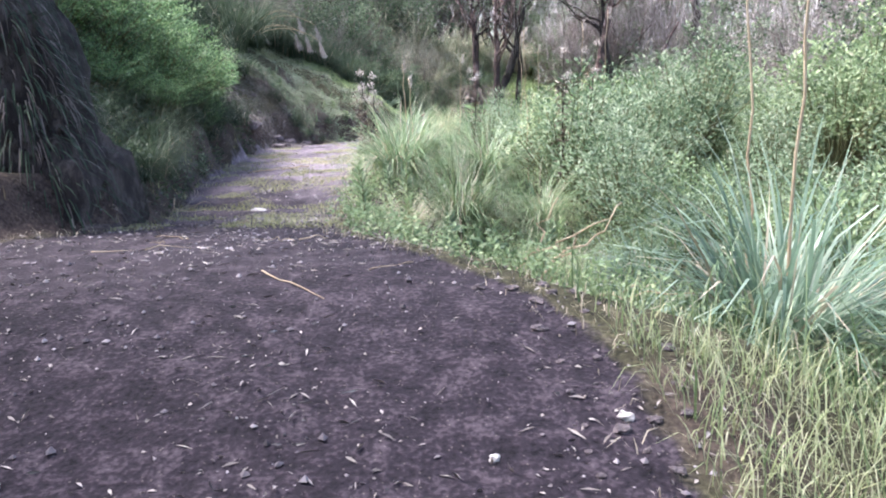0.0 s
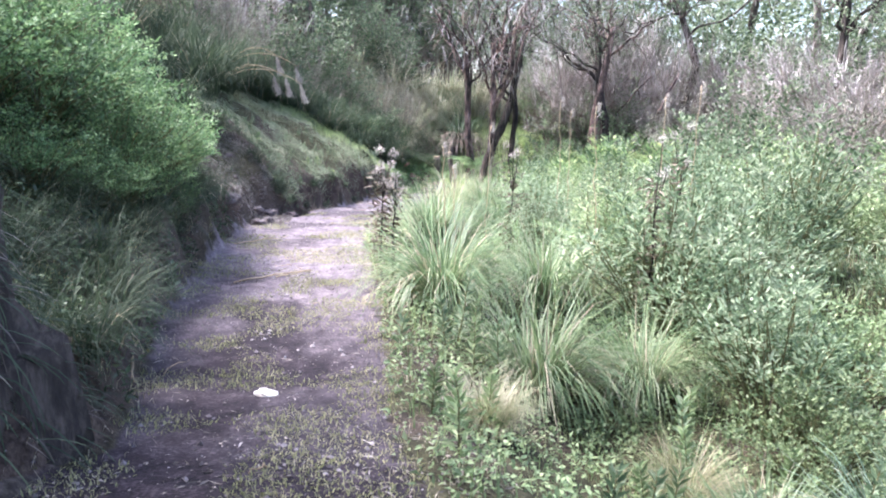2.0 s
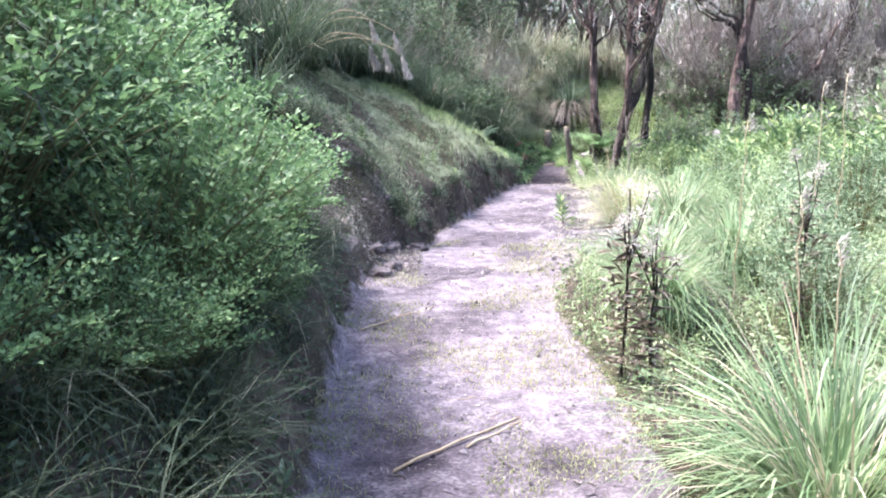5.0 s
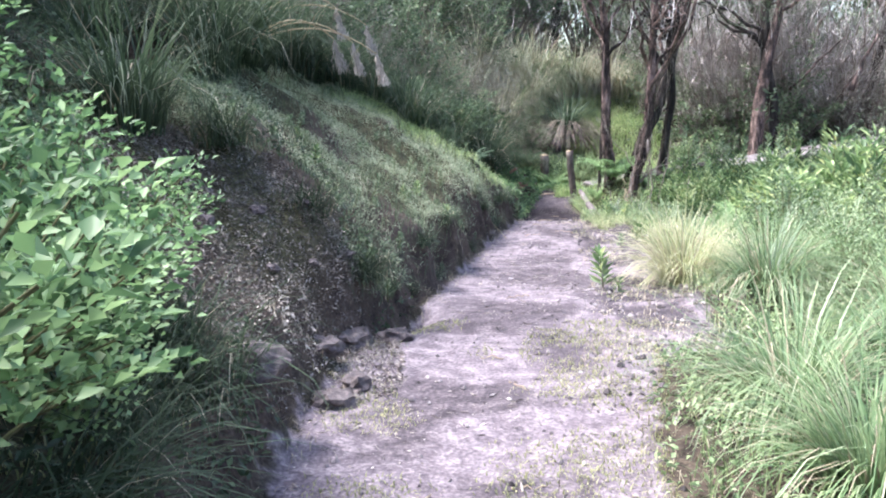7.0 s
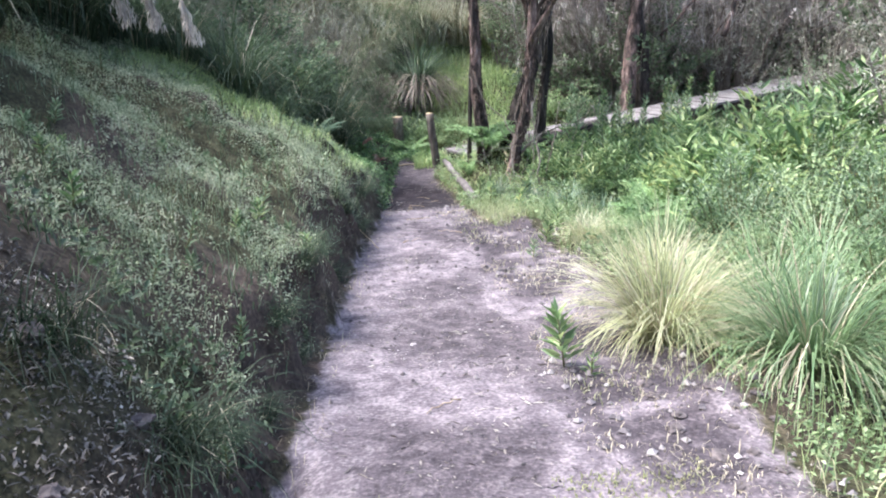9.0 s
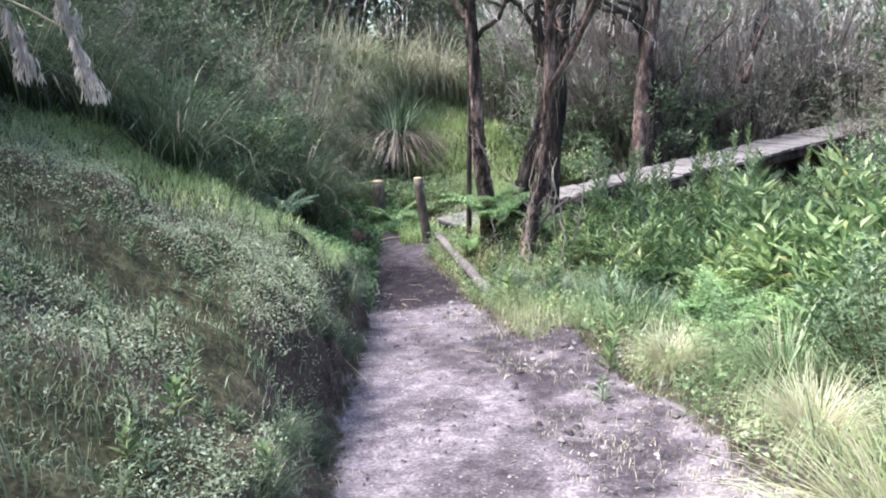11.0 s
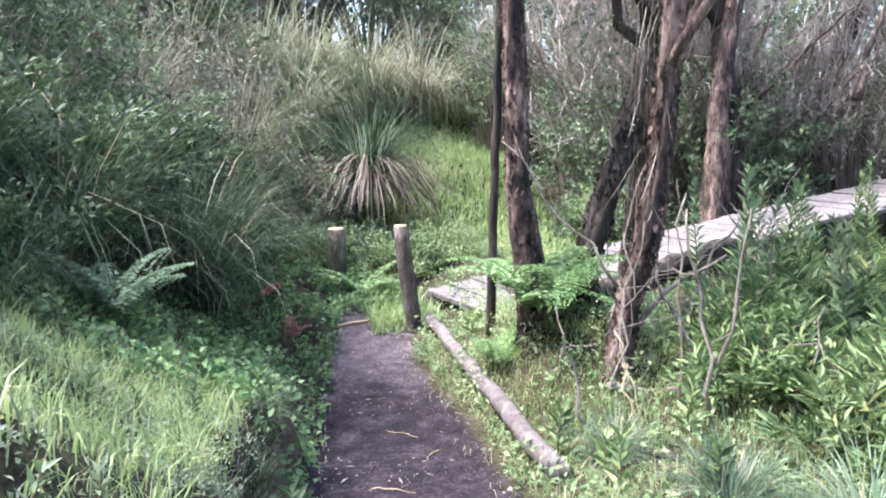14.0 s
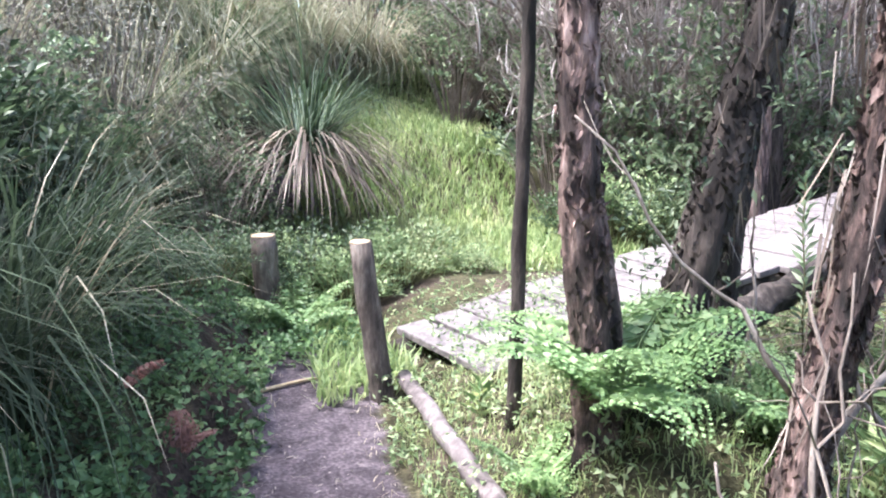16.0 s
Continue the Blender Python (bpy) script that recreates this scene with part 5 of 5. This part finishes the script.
for x, y in random_spots(30, 0.1, 0.75, 1.2, 3.2, 0.1, lambda x, y: abs(x - right_x(y)) < 0.25):
    clod("crumbled earth clod at the trail edge", x, y, rng.uniform(0.01, 0.03), CLODS, flat=0.45)
for x, y in random_spots(18, 1.7, 3.8, 18.9, 21.6, 0.3):
    sprout("upright leafy stalk among the broadleaf shrubs", x, y, rng.uniform(0.8, 1.25), 60, SAGE if rng.random() < 0.6 else LANCE, 0.12)
for x, y in random_spots(16, 2.0, 6.5, 21.9, 22.9, 0.28, lambda x, y: y < 22.5 + 0.08 * x):
    sprout("upright leafy stalk growing before the boardwalk", x, y, rng.uniform(0.7, 1.2), 56, SAGE if rng.random() < 0.4 else LANCE, 0.11)
clod("pale stone at the trail edge", 0.12, 2.05, 0.017, STONE, "stone", 0.5)
clod("pale stone among crumbled earth", 0.5, 2.2, 0.022, STONE, "stone", 0.7)
clod("flat pale stone set in the trail", -1.42, 6.25, 0.06, STONE, "stone", 0.2)

for x, y in random_spots(40, -0.6, 1.6, 4.6, 9.6, 0.26, lambda x, y: x > right_x(y) + 0.2):
    sprout("leafy green marsh herb", x, y, rng.uniform(0.25, 0.6), 40, rng.choice([0, 1]) and SAGE or MARSHLEAF, 0.09)

# dead stems and branches
def branch(label, a, b, r, mat=TWIG, sag=0.0, fork=2):
    t = thing("dead_branch", label, "branch", "dead branches")
    line = bend(a, b, 9, sag, 0.02)
    part("stem", tube(line, np.linspace(r, r * 0.4, 9), 7, 0.25), mat, t)
    for i in range(fork):
        s = line[rng.integers(3, 8)]
        part("side_twig", tube(bend(s, s + rng.normal(size=3) * 0.28, 5, 0, 0.015), np.linspace(r * 0.4, r * 0.12, 5), 5), mat, t)


branch("pale dead stem standing among ferns", (0.8, 20.75, gz(0.8, 20.75)), (0.68, 20.9, 0.95), 0.009, TWIG)
branch("dry stalk standing in the undergrowth", (0.98, 20.6, gz(0.98, 20.6)), (0.92, 20.75, 0.85), 0.008, CANE)
branch("grey dead branch lying in the undergrowth", (1.0, 20.95, 0.5), (1.9, 20.7, 0.36), 0.022)
branch("thin bare branch leaning from the tree", (1.2, 21.2, 0.95), (0.62, 21.5, 1.75), 0.009)
branch("crooked dead stem rising beside the tree", (1.28, 20.7, 0.3), (1.36, 20.85, 1.5), 0.01)
branch("grey dead branch arching under the deck", (1.25, 21.1, 0.75), (2.1, 21.3, 1.05), 0.016, TWIG, 0.12)
for k in range(9):
    x0, y0 = 0.95 + 0.12 * k, 20.4 + rng.uniform(0, 0.7)
    branch("bare grey stem standing in the undergrowth", (x0, y0, gz(x0, y0)), (x0 + rng.uniform(-0.35, 0.35), y0 + rng.uniform(-0.2, 0.3), gz(x0, y0) + rng.uniform(0.4, 1.1)), rng.uniform(0.005, 0.012), TWIG, rng.uniform(-0.05, 0.1), 3)
branch("pink-barked broken bough over the marsh", (6.4, 25.1, 2.2), (7.0, 25.4, 3.3), 0.06, BARK)
branch("pink-barked bough reaching over the boardwalk", (5.3, 25.4, 2.2), (6.1, 24.9, 3.2), 0.03, BARK)
for k in range(7):
    x0, y0 = 0.35 + rng.uniform(-0.15, 0.25), 3.9 + rng.uniform(-0.4, 0.5)
    branch("pale broken reed stalk leaning over the ditch", (x0, y0, gz(x0, y0)), (x0 + rng.uniform(0.1, 0.6), y0 + rng.uniform(-0.5, 0.2), gz(x0, y0) + rng.uniform(0.1, 0.4)), 0.007, CANE, 0.02, 0)
log = new("fallen_log", mesh_of("fallen_log", *trunk_tube(bend((1.35, 22.15, 0.62), (3.2, 22.9, 0.9), 18, 0.03, 0.01), np.linspace(0.09, 0.07, 18), 14), DARKBARK))
tagged(log, "dark fallen log lying along the boardwalk", "log")
stick("pale dry stick leaning at the trail edge", (-2.25, 6.9), (-2.12, 6.45), 0.012)
for i in range(26):
    yy = rng.uniform(1.5, 22.5)
    xx = rng.uniform(float(left_x(yy)) + 0.1, float(right_x(yy)) - 0.1)
    aa = rng.uniform(0, 6.28)
    ll = rng.uniform(0.08, 0.28)
    stick("thin dry twig lying on the trail", (xx, yy), (xx + math.cos(aa) * ll, yy + math.sin(aa) * ll), rng.uniform(0.002, 0.004))

# dry skirted clumps above the shaded side
skirt = thing("skirted_grass", "old grass clump with a hanging brown skirt", "grass", "old grass clumps")
k = 420
az = rng.uniform(0, 6.28, k)
base = np.stack([np.cos(az) * 0.16, np.sin(az) * 0.16, rng.uniform(0.55, 0.8, k)], 1)
SKIRT = leaf_mat("dead_skirt", [(0.1, (0.06, 0.042, 0.034)), (0.5, (0.17, 0.12, 0.095)), (0.9, (0.36, 0.28, 0.22))], through_light=0.15)
part("skirt", blades(base, az, rng.uniform(0.5, 0.95, k), rng.uniform(1.3, 1.8, k), rng.uniform(0.8, 1.6, k), np.full(k, 0.013), 4), SKIRT, skirt, "brown dead hanging blades", kind="stuff")
k = 170
az = az[:k]
base2 = np.stack([np.cos(az) * 0.14, np.sin(az) * 0.14, np.full(k, 0.68)], 1)
part("foliage", blades(base2, az, rng.uniform(0.4, 1.2, k), rng.uniform(0.1, 0.9, k), rng.uniform(1.0, 2.6, k), np.full(k, 0.012), 4), SHADE_TONED_BLADES, skirt, kind="stuff")
spread_copies(skirt, [(1.0, 26.6, 1.5)])

# dead bark and creepers hanging round the leaning trees
veil = thing("dead_creeper", "dark dead creepers and bark strips hanging between the leaning trunks", "creeper", "dead creepers")
k = 260
f = rng.choice([0.0, 1.0], k)
hz = rng.uniform(1.0, 2.8, k)
hung = np.stack([1.3 + 0.1 * f + 0.3 * f * (hz - 1.0) + rng.normal(size=k) * 0.05, 21.13 + 0.83 * f + rng.normal(size=k) * 0.06, hz], 1)
part("strand", blades(hung, rng.uniform(0, 6.28, k), rng.uniform(0.12, 0.45, k), rng.uniform(2.6, 3.1, k), rng.normal(size=k) * 0.5, rng.uniform(0.004, 0.012, k), 4), SKIRT, veil, kind="stuff")
k = 900
f = rng.random(k)
spray = np.stack([1.35 + 0.4 * f + rng.normal(size=k) * 0.14, 22.0 + 0.4 * f + rng.normal(size=k) * 0.12, rng.uniform(1.0, 2.8, k)], 1)
part("foliage", leaves(spray, rng.normal(size=(k, 3)) + [0, 0, -0.2], rng.uniform(0.03, 0.06, k), rng.uniform(0.012, 0.024, k)), WOODS, veil, "small dark green leaves", kind="stuff")

# grass and moss hanging on the great trunk
beard = thing("trunk_moss", "dark moss and dead grass hanging on the great trunk", "moss", "trunk moss")
k = 1500
hz, th = rng.uniform(0.75, 3.2, k), rng.uniform(-1.9, 0.9, k)
cx = np.interp(hz, [0.75, 1.3, 2.0, 2.8, 4.7], [-2.66, -2.73, -2.86, -3.1, -3.45])
cr = np.interp(hz, [0.75, 1.3, 2.0, 2.8, 4.7], [0.6, 0.45, 0.37, 0.27, 0.15])
onbark = np.stack([cx + np.cos(th) * cr, 5.43 + np.sin(th) * cr, hz], 1)
part("strand", blades(onbark[:1000], th[:1000], rng.uniform(0.1, 0.42, 1000), rng.uniform(1.2, 2.4, 1000), rng.uniform(0.5, 1.4, 1000), np.full(1000, 0.011), 4), SHADE_TONED_BLADES, beard, kind="stuff")
part("dead_strand", blades(onbark[1000:], th[1000:], rng.uniform(0.08, 0.3, 500), rng.uniform(1.6, 2.6, 500), rng.uniform(0.4, 1.0, 500), np.full(500, 0.01), 4), SKIRT, beard, "brown dead blades", kind="stuff")
for k in range(8):
    x0, y0 = 1.7 + 0.22 * k, 21.7 + 0.1 * k + rng.uniform(-0.2, 0.2)
    branch("bare grey stem tangled before the boardwalk", (x0, y0, gz(x0, y0)), (x0 + rng.uniform(-0.5, 0.5), y0 + rng.uniform(-0.2, 0.4), gz(x0, y0) + rng.uniform(0.5, 1.2)), rng.uniform(0.006, 0.014), TWIG, rng.uniform(-0.05, 0.15), 4)
